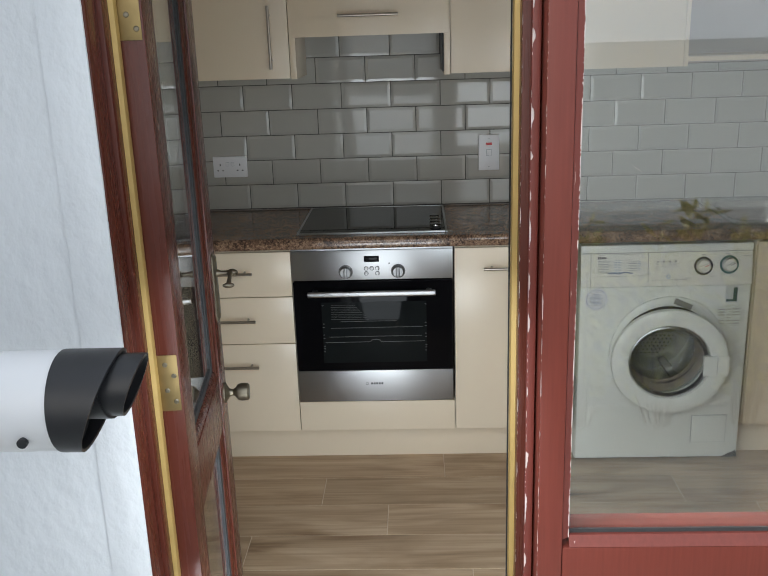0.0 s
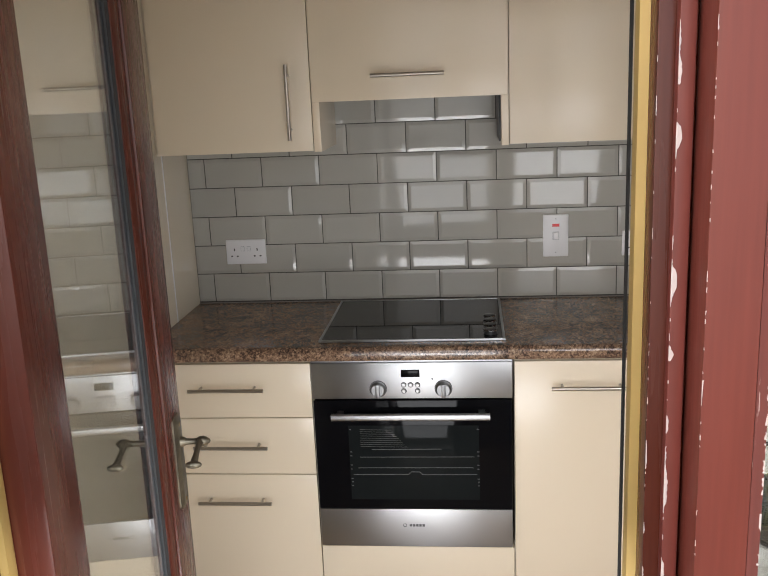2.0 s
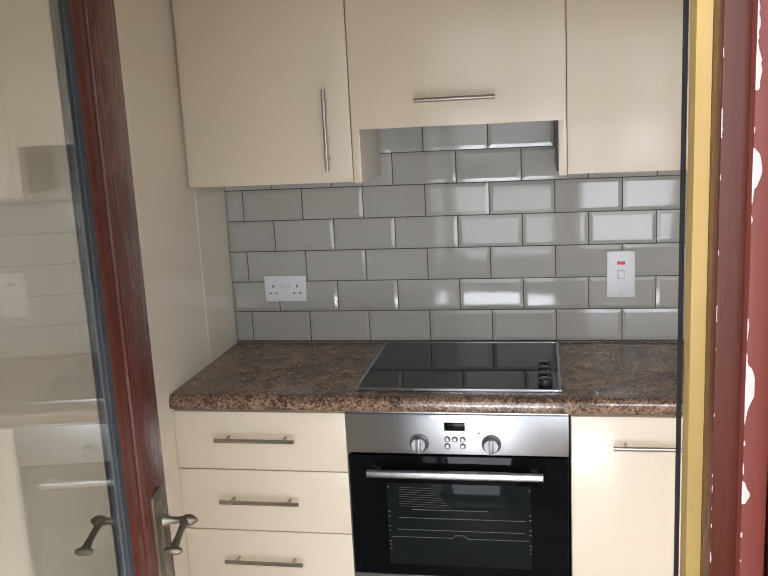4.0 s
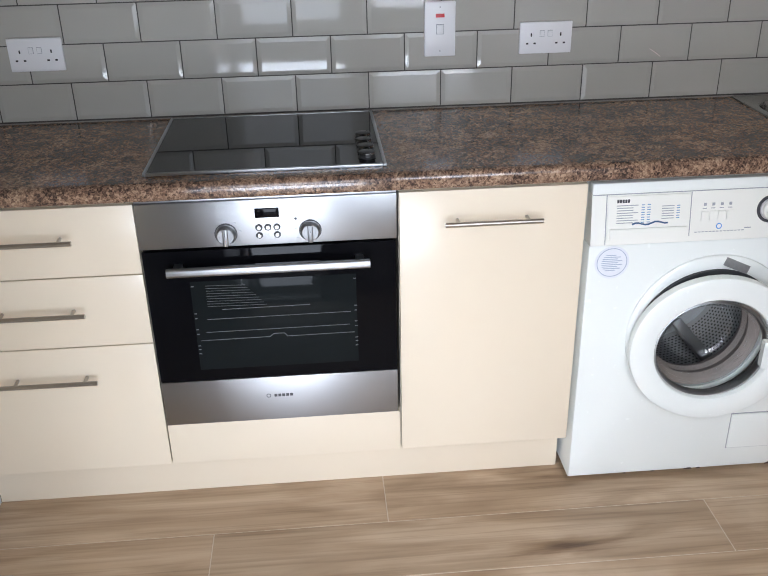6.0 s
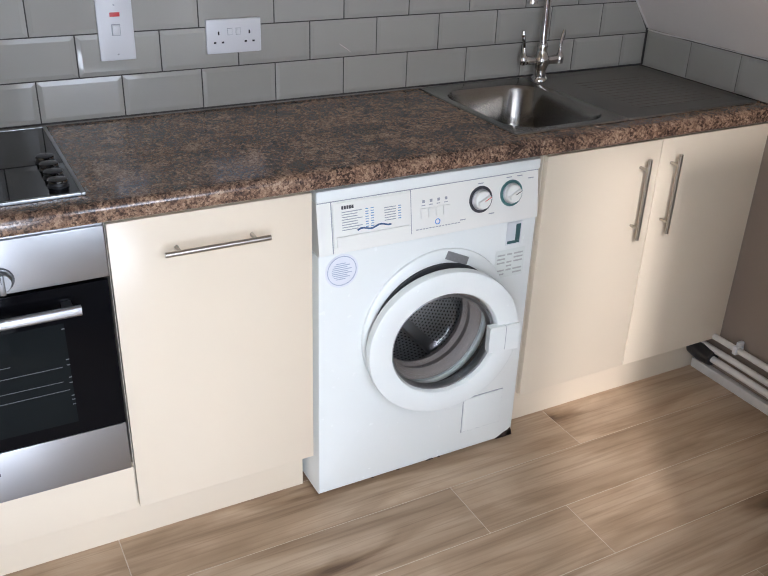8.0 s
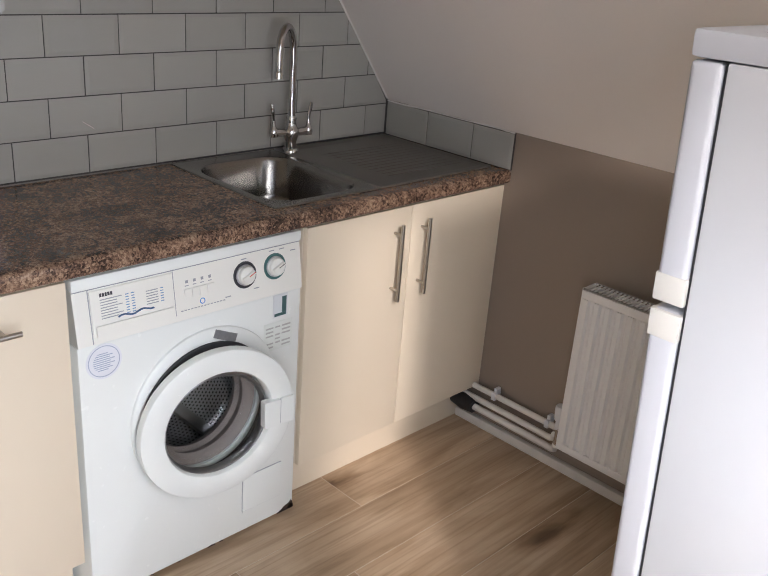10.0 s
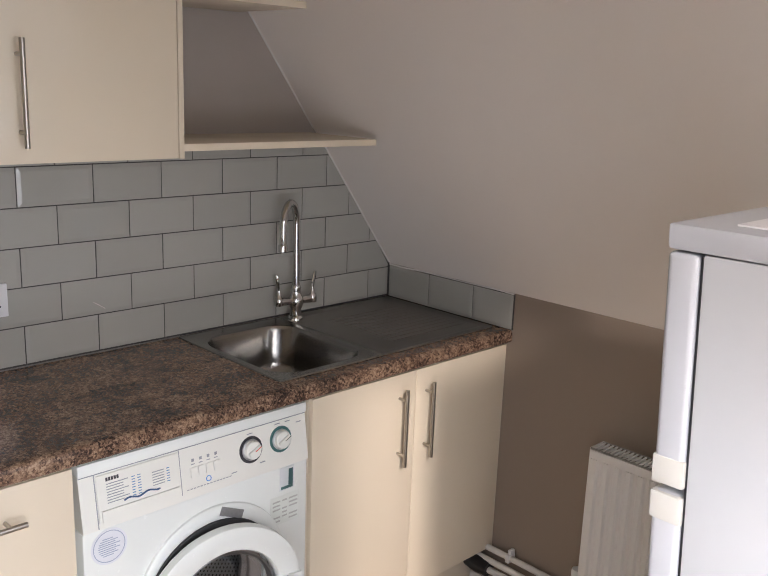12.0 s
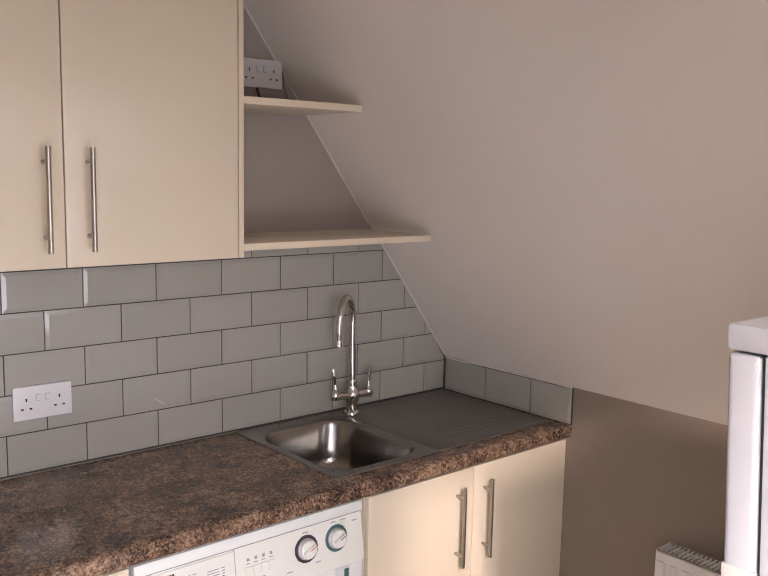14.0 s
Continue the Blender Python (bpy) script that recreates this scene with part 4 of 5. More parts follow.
def socket(name, label, x0, x1, z0, z1, y=0.5455, doubles=True, switched=True):
    """A white twin socket plate with three-pin holes and two rockers."""
    s = thing(name, label, "socket", "wall sockets" if doubles else "")
    part("plate", boxm(x0, x1, y - 0.010, y, z0, z1, bevel=0.003), WHITE, s)
    cx, cz = (x0 + x1) / 2, (z0 + z1) / 2
    if doubles:
        for sx in (-1, 1):
            c = cx + sx * 0.041
            pb = bmesh.new()
            box(pb, c - 0.002, c + 0.002, y - 0.0104, y - 0.0098, cz + 0.004, cz + 0.013)
            for e in (-1, 1):
                box(pb, c + e * 0.0105 - 0.0032, c + e * 0.0105 + 0.0032, y - 0.0104, y - 0.0098, cz - 0.017, cz - 0.0125)
            part("pin_holes", pb, SLOT, s)
            part("rocker_gap", boxm(cx + sx * 0.011 - 0.0064, cx + sx * 0.011 + 0.0064, y - 0.0103, y - 0.0099, cz + 0.003, cz + 0.020), INK, s)
            part("rocker", boxm(cx + sx * 0.011 - 0.0055, cx + sx * 0.011 + 0.0055, y - 0.0125, y - 0.0098, cz + 0.004, cz + 0.019, bevel=0.001), WHITE, s)
    else:
        part("rocker_gap", boxm(cx - 0.0105, cx + 0.0105, y - 0.0103, y - 0.0099, cz - 0.0135, cz + 0.0135), INK, s)
        part("rocker", boxm(cx - 0.009, cx + 0.009, y - 0.015, y - 0.0098, cz - 0.012, cz + 0.012, bevel=0.002), WHITE, s)
        part("neon", boxm(cx - 0.012, cx + 0.012, y - 0.0112, y - 0.0098, cz + 0.031, cz + 0.041, bevel=0.0005), RED, s, "red neon indicator")
        for e in (-1, 1):
            part("screw", rod(bmesh.new(), (cx, y - 0.0108, cz + e * 0.058), (cx, y - 0.0098, cz + e * 0.058), 0.0022, 10), STEEL, s)
    return s


socket("wall_socket", "white twin wall socket on the tiled splashback", -0.382, -0.240, 1.062, 1.149)
socket("wall_socket", "white twin wall socket on the tiled splashback", 0.991, 1.137, 1.062, 1.147)
socket("cooker_switch", "white cooker switch with a red neon", 0.727, 0.812, 1.064, 1.209, doubles=False)
s3 = socket("wall_socket", "white twin socket box on the open shelf", 1.642, 1.782, 1.925, 2.005, y=0.548)
part("back_box", boxm(1.644, 1.780, 0.5485, BACK, 1.927, 2.003, bevel=0.002), WHITE, s3)
cable = solid("cable", tube(bmesh.new(), [(1.700, 0.545, 1.926), (1.702, 0.535, 1.900), (1.712, 0.520, 1.878), (1.745, 0.505, 1.8695), (1.790, 0.50, 1.8695)], 0.0035, 8), BLACK, "thin black cable trailing on the shelf", "cable")
cable2 = solid("cable", tube(bmesh.new(), [(1.782, 0.550, 1.985), (1.792, 0.551, 1.972), (1.800, 0.551, 1.93), (1.815, 0.548, 1.885), (1.825, 0.540, 1.868)], 0.0022, 8), mat("grey_cable_sheath", (0.20, 0.19, 0.18), 0.5), "thin grey cable running down to the shelf", "cable")

# ---- washing machine ----
wm = thing("washing_machine", "white front-loading washing machine with chipped lower edge", "washing machine")
WX0, WX1, WY = 1.061, 1.679, 0.004
PCX, PCZ = 1.382, 0.443


def holed_case(bm, x0, x1, y0, y1, z0, z1, cx, cz, r, n=72):
    """A case whose front has a round hole."""
    def rect(k, y):
        a0, a1, b0, b1 = x0 + k, x1 - k, z0 + k, z1 - k
        out = []
        for i in range(n):
            dx, dz = math.cos(6.283185 * i / n), math.sin(6.283185 * i / n)
            t = min(((a1 if dx > 0 else a0) - cx) / dx if abs(dx) > 1e-9 else 9, ((b1 if dz > 0 else b0) - cz) / dz if abs(dz) > 1e-9 else 9)
            out.append([cx + t * dx, y, cz + t * dz])
        for px in (a0, a1):
            for pz in (b0, b1):
                p = min(out, key=lambda q: (q[0] - px) ** 2 + (q[2] - pz) ** 2)
                p[0], p[2] = px, pz
        return out
    hole = [[cx + r * math.cos(6.283185 * i / n), y0, cz + r * math.sin(6.283185 * i / n)] for i in range(n)]
    inner = [[cx + r * math.cos(6.283185 * i / n), y0 + 0.02, cz + r * math.sin(6.283185 * i / n)] for i in range(n)]
    return loft(bm, [inner, hole, rect(0.006, y0), rect(0.0018, y0 + 0.0018), rect(0.0, y0 + 0.006), rect(0.0, y1)], close=True)


part("body", holed_case(bmesh.new(), WX0, WX1, WY, 0.52, 0.012, 0.706, PCX, PCZ, 0.158), WM_WHITE, wm, "white enamel cabinet")
part("top_casing", boxm(WX0, WX1, 0.045, 0.52, 0.7065, 0.860, bevel=0.004), WM_WHITE, wm)
part("top_lid", boxm(WX0 - 0.001, WX1 + 0.001, 0.012, 0.045, 0.8325, 0.861, bevel=0.006), WM_WHITE, wm)
fascia = part("fascia", prism(bmesh.new(), [(0.0, 0.7075), (0.044, 0.7075), (0.044, 0.832), (0.018, 0.832), (0.002, 0.720)], 'x', WX0 + 0.001, WX1 - 0.001), WM_CREAM, wm, "aged white control fascia")


def on_fascia(x, z, out=0.0):
    """A point on the leaning fascia."""
    k = (z - 0.720) / 0.112
    return Vector((x, 0.002 + 0.016 * k - out, z))


def fascia_bar(bm, x0, x1, z0, z1, out=0.0006):
    a, b, c, d = on_fascia(x0, z0, out), on_fascia(x1, z0, out), on_fascia(x1, z1, out), on_fascia(x0, z1, out)
    e = Vector((0, out + 0.0004, 0))
    return loft(bm, [[a + e, b + e, c + e, d + e], [a, b, c, d]], close=True)


dw = part("soap_drawer", fascia_bar(bmesh.new(), 1.100, 1.302, 0.722, 0.826, 0.0035), WM_CREAM, fascia, "soap drawer front")
part("drawer_grip", fascia_bar(bmesh.new(), 1.106, 1.296, 0.724, 0.748, 0.008), WM_CREAM, fascia)
tx, tb, tc, td = (bmesh.new() for _ in range(4))
for i in range(8):
    fascia_bar(tx, 1.122, 1.122 + (0.040 if i % 3 else 0.052), 0.803 - i * 0.006, 0.8048 - i * 0.006, 0.0041)
    fascia_bar(tb, 1.182, 1.190, 0.803 - i * 0.006, 0.8048 - i * 0.006, 0.0041)
    fascia_bar(tb, 1.196, 1.204, 0.803 - i * 0.006, 0.8048 - i * 0.006, 0.0041)
    if i < 6:
        fascia_bar(tc, 1.232, 1.262, 0.798 - i * 0.006, 0.7998 - i * 0.006, 0.0041)
        fascia_bar(td, 1.268, 1.276, 0.798 - i * 0.006, 0.7998 - i * 0.006, 0.0041)
part("programme_list", tx, INK, fascia, "grey printed programme list")
part("programme_list", tc, INK, fascia, "grey printed programme list")
BLUE_NUM = mat("mid_blue_print", (0.12, 0.26, 0.45), 0.4)
part("programme_numbers", tb, BLUE_NUM, fascia, "blue printed programme numbers")
part("programme_numbers", td, BLUE_NUM, fascia, "blue printed programme numbers")
tx = bmesh.new()
for i in range(5):
    fascia_bar(tx, 1.122 + i * 0.0064, 1.127 + i * 0.0064, 0.8105, 0.8185, 0.0041)
part("badge", tx, INK_DARK, fascia, "dark printed maker's mark")
wv = [on_fascia(1.160 + i * 0.008, 0.7575 + 0.003 * math.sin(i * 1.05) + i * 0.0003, 0.0045) for i in range(12)]
part("wave_mark", tube(bmesh.new(), wv, 0.0022, 6), INK_BLUE, fascia, "dark blue wavy mark")
tx = bmesh.new()
for i in range(4):
    fascia_bar(tx, 1.331 + i * 0.021, 1.349 + i * 0.021, 0.757, 0.780, 0.003)
    part("button", tx, WM_CREAM, fascia)
    tx = bmesh.new()
    fascia_bar(tx, 1.334 + i * 0.021, 1.344 + i * 0.021, 0.786, 0.788)
    fascia_bar(tx, 1.336 + i * 0.021, 1.343 + i * 0.021, 0.793, 0.800)
    part("button_mark", tx, INK, fascia)
    tx = bmesh.new()
for i in range(14):
    fascia_bar(tx, 1.318 + i * 0.009, 1.324 + i * 0.009, 0.7285, 0.7305)
part("small_print", tx, INK, fascia)
for x, z in ((1.503, 0.818), (1.588, 0.822), (1.620, 0.822), (1.655, 0.812), (1.535, 0.738), (1.45, 0.735)):
    part("small_print", fascia_bar(bmesh.new(), x - 0.008, x + 0.008, z - 0.0012, z + 0.0012), INK, fascia)
gl = bmesh.new()
fascia_bar(gl, 1.0965, 1.0985, 0.709, 0.8315, 0.0012)
fascia_bar(gl, 1.3035, 1.3052, 0.722, 0.829, 0.0012)
fascia_bar(gl, 1.063, 1.677, 0.8298, 0.8315, 0.0012)
part("fascia_groove", gl, INK, fascia)
tilt = pose(0, 0, 0, 90 - 8.1, 0, 0)
part("blue_ring", lathe(bmesh.new(), [(0.0075, 0), (0.0075, 0.0006), (0.0052, 0.0006), (0.0052, 0)], Matrix.Translation(on_fascia(1.378, 0.742)) @ tilt, 20), mat("bright_blue_print", (0.10, 0.30, 0.66), 0.4), fascia)
for kx, kz, ring in ((1.503, 0.778, INK_DARK), (1.595, 0.781, mat("green_print", (0.06, 0.16, 0.15), 0.4))):
    m = Matrix.Translation(on_fascia(kx, kz)) @ tilt
    kn = part("dial", lathe(bmesh.new(), [(0.0340, 0), (0.0340, 0.001), (0.0265, 0.0012), (0.0265, 0.0)], m, 40), ring, fascia, "printed dial ring")
    part("bezel", lathe(bmesh.new(), [(0.0262, 0.0002), (0.0262, 0.006), (0.0245, 0.007), (0.0235, 0.003)], m, 36), DIAL, kn)
    part("dial_knob", lathe(bmesh.new(), [(0.0234, 0.0005), (0.0225, 0.014), (0.020, 0.016), (0.0, 0.016)], m, 36), WM_CREAM, kn)
    gb = boxm(-0.019, 0.019, -0.0055, 0.0055, 0.0155, 0.023, bevel=0.002)
    gb.transform(m @ pose(0, 0, 0, 0, 0, 25))
    part("grip", gb, WM_CREAM, kn)
    pb = boxm(-0.002, 0.018, -0.001, 0.001, 0.0231, 0.0236)
    pb.transform(m @ pose(0, 0, 0, 0, 0, 25))
    part("pointer", pb, RED if ring is INK_DARK else INK_DARK, kn)

# porthole: raised dish, hinge-side rim, domed glass, drum
mf = Matrix.Translation((PCX, WY, PCZ)) @ pose(0, 0, 0, 90, 0, 0)
part("door_surround", lathe(bmesh.new(), [(0.214, 0.0), (0.2125, 0.006), (0.205, 0.011), (0.17, 0.011)], Matrix.Translation((PCX + 0.008, WY, PCZ + 0.010)) @ pose(0, 0, 0, 90, 0, 0), 64), WM_WHITE, wm)
# dark ring drawn for the shade behind the ajar porthole
part("shadow_gap", lathe(bmesh.new(), [(0.190, 0.0125), (0.190, 0.020), (0.156, 0.020)], mf, 64), RUBBER, wm)
pd = part("porthole", lathe(bmesh.new(), [(0.2120, 0.026), (0.2165, 0.031), (0.2165, 0.048), (0.2150, 0.0535), (0.2110, 0.0558), (0.160, 0.0563), (0.154, 0.054), (0.1495, 0.047), (0.149, 0.020)], Matrix.Translation((0.004, 0, 0.004)) @ mf, 72), WM_WHITE, wm, "white plastic porthole ring")
part("inner_ring", lathe(bmesh.new(), [(0.149, 0.042), (0.143, 0.044), (0.139, 0.038), (0.139, 0.020)], mf, 64), STEEL, pd, "grey metal inner ring")
bowl = part("glass_bowl", lathe(bmesh.new(), [(0.140, 0.036), (0.132, 0.030), (0.118, 0.010), (0.105, -0.030), (0.098, -0.075), (0.085, -0.085), (0.05, -0.0875), (0.0, -0.088)], mf, 48), GLASS_BOWL, pd, "domed glass porthole bowl")
bowl.visible_shadow = False
part("door_seal", lathe(bmesh.new(), [(0.150, 0.002), (0.138, -0.004), (0.128, -0.020), (0.134, -0.040), (0.126, -0.052), (0.132, -0.070)], mf, 48), mat("grey_brown_rubber", (0.25, 0.21, 0.19), 0.55, vary=0.15), wm, "grey rubber door seal")
part("drum", lathe(bmesh.new(), [(0.131, -0.065), (0.18, -0.072), (0.215, -0.085), (0.215, -0.36), (0.0, -0.37)], mf, 48), DRUM, wm, "perforated steel drum")
hb = bmesh.new()


def hole(c, u, v, r=0.0034):
    hb.faces.new([hb.verts.new(mf @ (c + u * r * math.cos(k * 1.0472) + v * r * math.sin(k * 1.0472))) for k in range(6)])


for i in range(120):
    for j in range(19):
        a = 6.283185 * (i + 0.5 * (j % 2)) / 120
        d = Vector((math.cos(a), math.sin(a), 0))
        hole(d * 0.2142 + Vector((0, 0, -0.105 - 0.0128 * j)), Vector((-d.y, d.x, 0)), Vector((0, 0, 1)))
for j in range(-9, 10):
    for i in range(-11, 12):
        c = Vector((i * 0.017 + (j % 2) * 0.0085, j * 0.015, -0.362 + 0.0008))
        if 0.03 < c.xy.length < 0.16:
            hole(c - Vector((0, 0, 0.01 * (1 - c.xy.length / 0.215) - 0.003)), Vector((1, 0, 0)), Vector((0, 1, 0)))
holes = part("drum_holes", hb, DARK, wm, "drilled holes of the drum", smooth=0)
holes["kind"] = "stuff"
for a in (30, 150, 270):
    lb = boxm(-0.016, 0.016, -0.214, -0.172, 0.10, 0.35, bevel=0.008)
    lb.transform(mf @ pose(0, 0, 0, 180, 0, 0) @ pose(0, 0, 0, 0, 0, a))
    part("paddle", lb, DRUM, wm)
# latch grip on the ring, sticker and flaps
gb = bmesh.new()
prism(gb, rrect(PCX + 0.150, PCZ - 0.004, 0.048, 0.080, 0.004, 4), 'y', WY - 0.066, WY - 0.046)
prism(gb, rrect(PCX + 0.197, PCZ - 0.004, 0.040, 0.080, 0.004, 4), 'y', WY - 0.064, WY - 0.046)
part("latch", gb, WM_WHITE, pd, "white pull latch")
part("latch_line", boxm(PCX + 0.1742, PCX + 0.1766, WY - 0.0645, WY - 0.050, PCZ - 0.040, PCZ + 0.032), INK, pd)
# the porthole stands a little ajar on its hinge
pd.matrix_world = Matrix.Translation((PCX - 0.202, WY + 0.006, PCZ - 0.014)) @ pose(0, 0, 0, 0, 0, -6) @ Matrix.Translation((0.205, 0, 0)) @ Matrix.Diagonal((0.965, 1, 0.93, 1)) @ Matrix.Translation((-PCX, -WY, -PCZ))
nb2 = boxm(-0.034, 0.034, -0.011, 0.011, 0.0001, 0.0007)
nb2.transform(Matrix.Translation((PCX + 0.052, WY - 0.0122, PCZ + 0.196)) @ pose(0, 0, 0, 84, 0, 0) @ pose(0, 0, 0, 0, 0, -24))
part("rating_label", nb2, mat("silver_label", (0.30, 0.30, 0.30), 0.35, 0.4, vary=0.2, scale=120), wm, "small silver rating label")
part("filter_flap", boxm(1.500, 1.628, WY - 0.004, WY + 0.002, 0.078, 0.188, bevel=0.0015), WM_WHITE, wm, "square filter flap")
part("flap_groove", boxm(1.498, 1.630, WY - 0.0008, WY + 0.001, 0.0755, 0.1905), INK, wm)
# near-black block put in for the shade under the machine
part("plinth_shadow", boxm(WX0 + 0.02, WX1 - 0.02, 0.03, 0.5, 0.0, 0.0118), DARK, wm, "dark block drawn as the shade under the machine")
lathe(st := bmesh.new(), [(0.043, 0), (0.043, 0.0006), (0, 0.0006)], Matrix.Translation((1.121, WY - 0.0002, 0.660)) @ pose(0, 0, 0, 90, 0, 0), 40)
st = part("round_sticker", st, mat("sticker_white", (0.72, 0.74, 0.78), 0.5), wm, "round white approval sticker with blue print")
rb = lathe(bmesh.new(), [(0.038, 0), (0.038, 0.0004), (0.036, 0.0004), (0.036, 0)], Matrix.Translation((1.121, WY - 0.0008, 0.660)) @ pose(0, 0, 0, 90, 0, 0), 40)
for i in range(9):
    w = 0.026 * math.sqrt(max(0.05, 1 - ((i - 4) / 5) ** 2))
    box(rb, 1.121 - w, 1.121 + w * (0.6 + 0.4 * (i % 2)), WY - 0.0012, WY - 0.0008, 0.638 + i * 0.005, 0.6402 + i * 0.005)
part("sticker_print", rb, mat("pale_blue_print", (0.36, 0.42, 0.52), 0.5), st)
lb = boxm(1.588, 1.634, WY - 0.0012, WY - 0.0003, 0.640, 0.703)
st = part("energy_sticker", lb, mat("sticker_grey", (0.66, 0.69, 0.70), 0.4), wm, "pale sticker with a dark corner mark")
lb = box(boxm(1.592, 1.630, WY - 0.0018, WY - 0.0013, 0.643, 0.651), 1.616, 1.630, WY - 0.0018, WY - 0.0013, 0.6515, 0.696)
part("sticker_print", lb, mat("teal_print", (0.05, 0.12, 0.12), 0.4), st)
lb = boxm(1.560, 1.652, WY - 0.0012, WY - 0.0003, 0.548, 0.628)
st = part("paper_sticker", lb, mat("yellowed_paper", (0.71, 0.745, 0.70), 0.7), wm, "yellowed paper sticker with faint print")
lb = bmesh.new()
for i in range(6):
    for x0, x1 in ((1.566, 1.590), (1.596, 1.612), (1.618, 1.646)):
        if (i * 7 + int(x0 * 1000)) % 4:
            box(lb, x0, x1, WY - 0.0017, WY - 0.0013, 0.556 + i * 0.011, 0.5605 + i * 0.011)
part("sticker_print", lb, mat("faded_print", (0.45, 0.46, 0.43), 0.7), st)
# rust chips along the bottom edge
for x, w, h in ((1.655, 0.026, 0.022), (1.636, 0.014, 0.010), (1.668, 0.010, 0.030), (1.40, 0.012, 0.005), (1.43, 0.006, 0.004), (1.30, 0.005, 0.003), (1.22, 0.004, 0.003)):
    cb = prism(bmesh.new(), [(x - w, 0.0125), (x + w, 0.0125), (x + w * 0.9, 0.012 + h * 0.6), (x + w * 0.3, 0.012 + h), (x - w * 0.4, 0.012 + h * 0.7), (x - w * 0.8, 0.012 + h * 0.35)], 'y', WY - 0.0008, WY + 0.001)
    part("rust_chip", cb, RUST, wm, "dark rusted chips in the enamel")

# ---- fridge freezer ----
fridge = thing("fridge_freezer", "white fridge freezer standing with its back to the window", "fridge")
FX0, FX1, FY0, FY1 = 1.481, 2.031, -1.585, -1.087
part("body", boxm(FX0, FX1, FY0, FY1, 0.03, 1.455, bevel=0.006), FRIDGE, fridge, "textured white side panel")
tp = boxm(FX0 - 0.003, FX1 + 0.003, FY0, -1.033, 1.4555, 1.494, bevel=0.008)
top = part("top", tp, FRIDGE_DOOR, fridge, "white plastic top")
part("top_inset", boxm(FX0 + 0.05, FX1 - 0.05, FY0 + 0.05, -1.11, 1.4942, 1.497, bevel=0.001), WHITE, top)
part("gasket", boxm(FX0 + 0.008, FX1 - 0.008, FY1 + 0.0003, -1.0815, 0.06, 1.450), RUBBER, fridge, "grey door gasket")
for z0, z1 in ((0.06, 1.088), (1.100, 1.4525)):
    dd = part("door", boxm(FX0, FX1, -1.081, -1.033, z0, z1, bevel=0.010, seg=3), FRIDGE_DOOR, fridge, "white fridge door")
    hz = (z1 - 0.045, z1 - 0.001) if z0 < 0.5 else (z0 + 0.001, z0 + 0.045)
    part("grip", boxm(FX0 - 0.0015, FX0 + 0.12, -1.0822, -1.0315, *hz, bevel=0.004), GRIP, dd, "off-white plastic handle grip")
for x in (FX0 + 0.05, FX1 - 0.05):
    for y in (FY0 + 0.06, FY1 - 0.04):
        part("foot", rod(bmesh.new(), (x, y, 0), (x, y, 0.0305), 0.018, 14), BLACK, fridge)

for ob in fridge.children_recursive:
    ob.data.transform(Matrix(((1, 0, 0, 0), (0, 1, 0.05, -0.0745), (0, 0, 1, 0), (0, 0, 0, 1))))    # it leans a little forward on its feet

# ---- radiator with its pipes ----
rad = thing("radiator", "white panel radiator on the knee wall", "radiator")
RY0, RY1, RZ0, RZ1, RXF, RXB = -1.25, -0.405, 0.145, 0.680, 2.378, 2.455
prof = []
n_rib = 22
w = (RY1 - RY0 - 0.04) / n_rib
prof.append((RXF + 0.006, RY0))
prof.append((RXF, RY0 + 0.012))
for i in range(n_rib):
    y = RY0 + 0.02 + i * w
    prof += [(RXF, y + 0.20 * w), (RXF + 0.007, y + 0.36 * w), (RXF + 0.007, y + 0.64 * w), (RXF, y + 0.80 * w)]
prof += [(RXF, RY1 - 0.012), (RXF + 0.006, RY1), (RXF + 0.016, RY1), (RXF + 0.016, RY0)]
pf = bmesh.new()
prism(pf, prof, 'z', RZ0 + 0.025, RZ1 - 0.03)
box(pf, RXF + 0.0005, RXF + 0.0155, RY0 + 0.002, RY1 - 0.002, RZ0, RZ0 + 0.0245, bevel=0.004)
box(pf, RXF + 0.0005, RXF + 0.0155, RY0 + 0.002, RY1 - 0.002, RZ1 - 0.0295, RZ1 - 0.004, bevel=0.004)
part("front_panel", pf, RAD, rad, "ribbed white steel panel")
part("back_panel", boxm(RXB - 0.012, RXB, RY0 + 0.005, RY1 - 0.005, RZ0 + 0.005, RZ1 - 0.01, bevel=0.004), RAD, rad)
for y in (RY0, RY1 - 0.0025):
    part("end_cover", boxm(RXF + 0.006, RXB, y, y + 0.0025, RZ0 + 0.01, RZ1, bevel=0.0008), RAD, rad, "white end cover")
# this grey puts the shade between the radiator's panels into the colour
part("top_rim", box(box(boxm(RXF + 0.004, RXF + 0.010, RY0 + 0.003, RY1 - 0.003, RZ1 - 0.004, RZ1), RXB - 0.006, RXB, RY0 + 0.003, RY1 - 0.003, RZ1 - 0.004, RZ1), RXF + 0.010, RXB - 0.006, RY0 + 0.003, RY1 - 0.003, RZ1 - 0.024, RZ1 - 0.02), mat("shadow_grey", (0.30, 0.29, 0.27), 0.6), rad)
for i in range(64):
    y = RY0 + 0.010 + i * (RY1 - RY0 - 0.02) / 63
    part("grille_bar", boxm(RXF + 0.0105, RXB - 0.0065, y - 0.0022, y + 0.0022, RZ1 - 0.004, RZ1), RAD, rad)
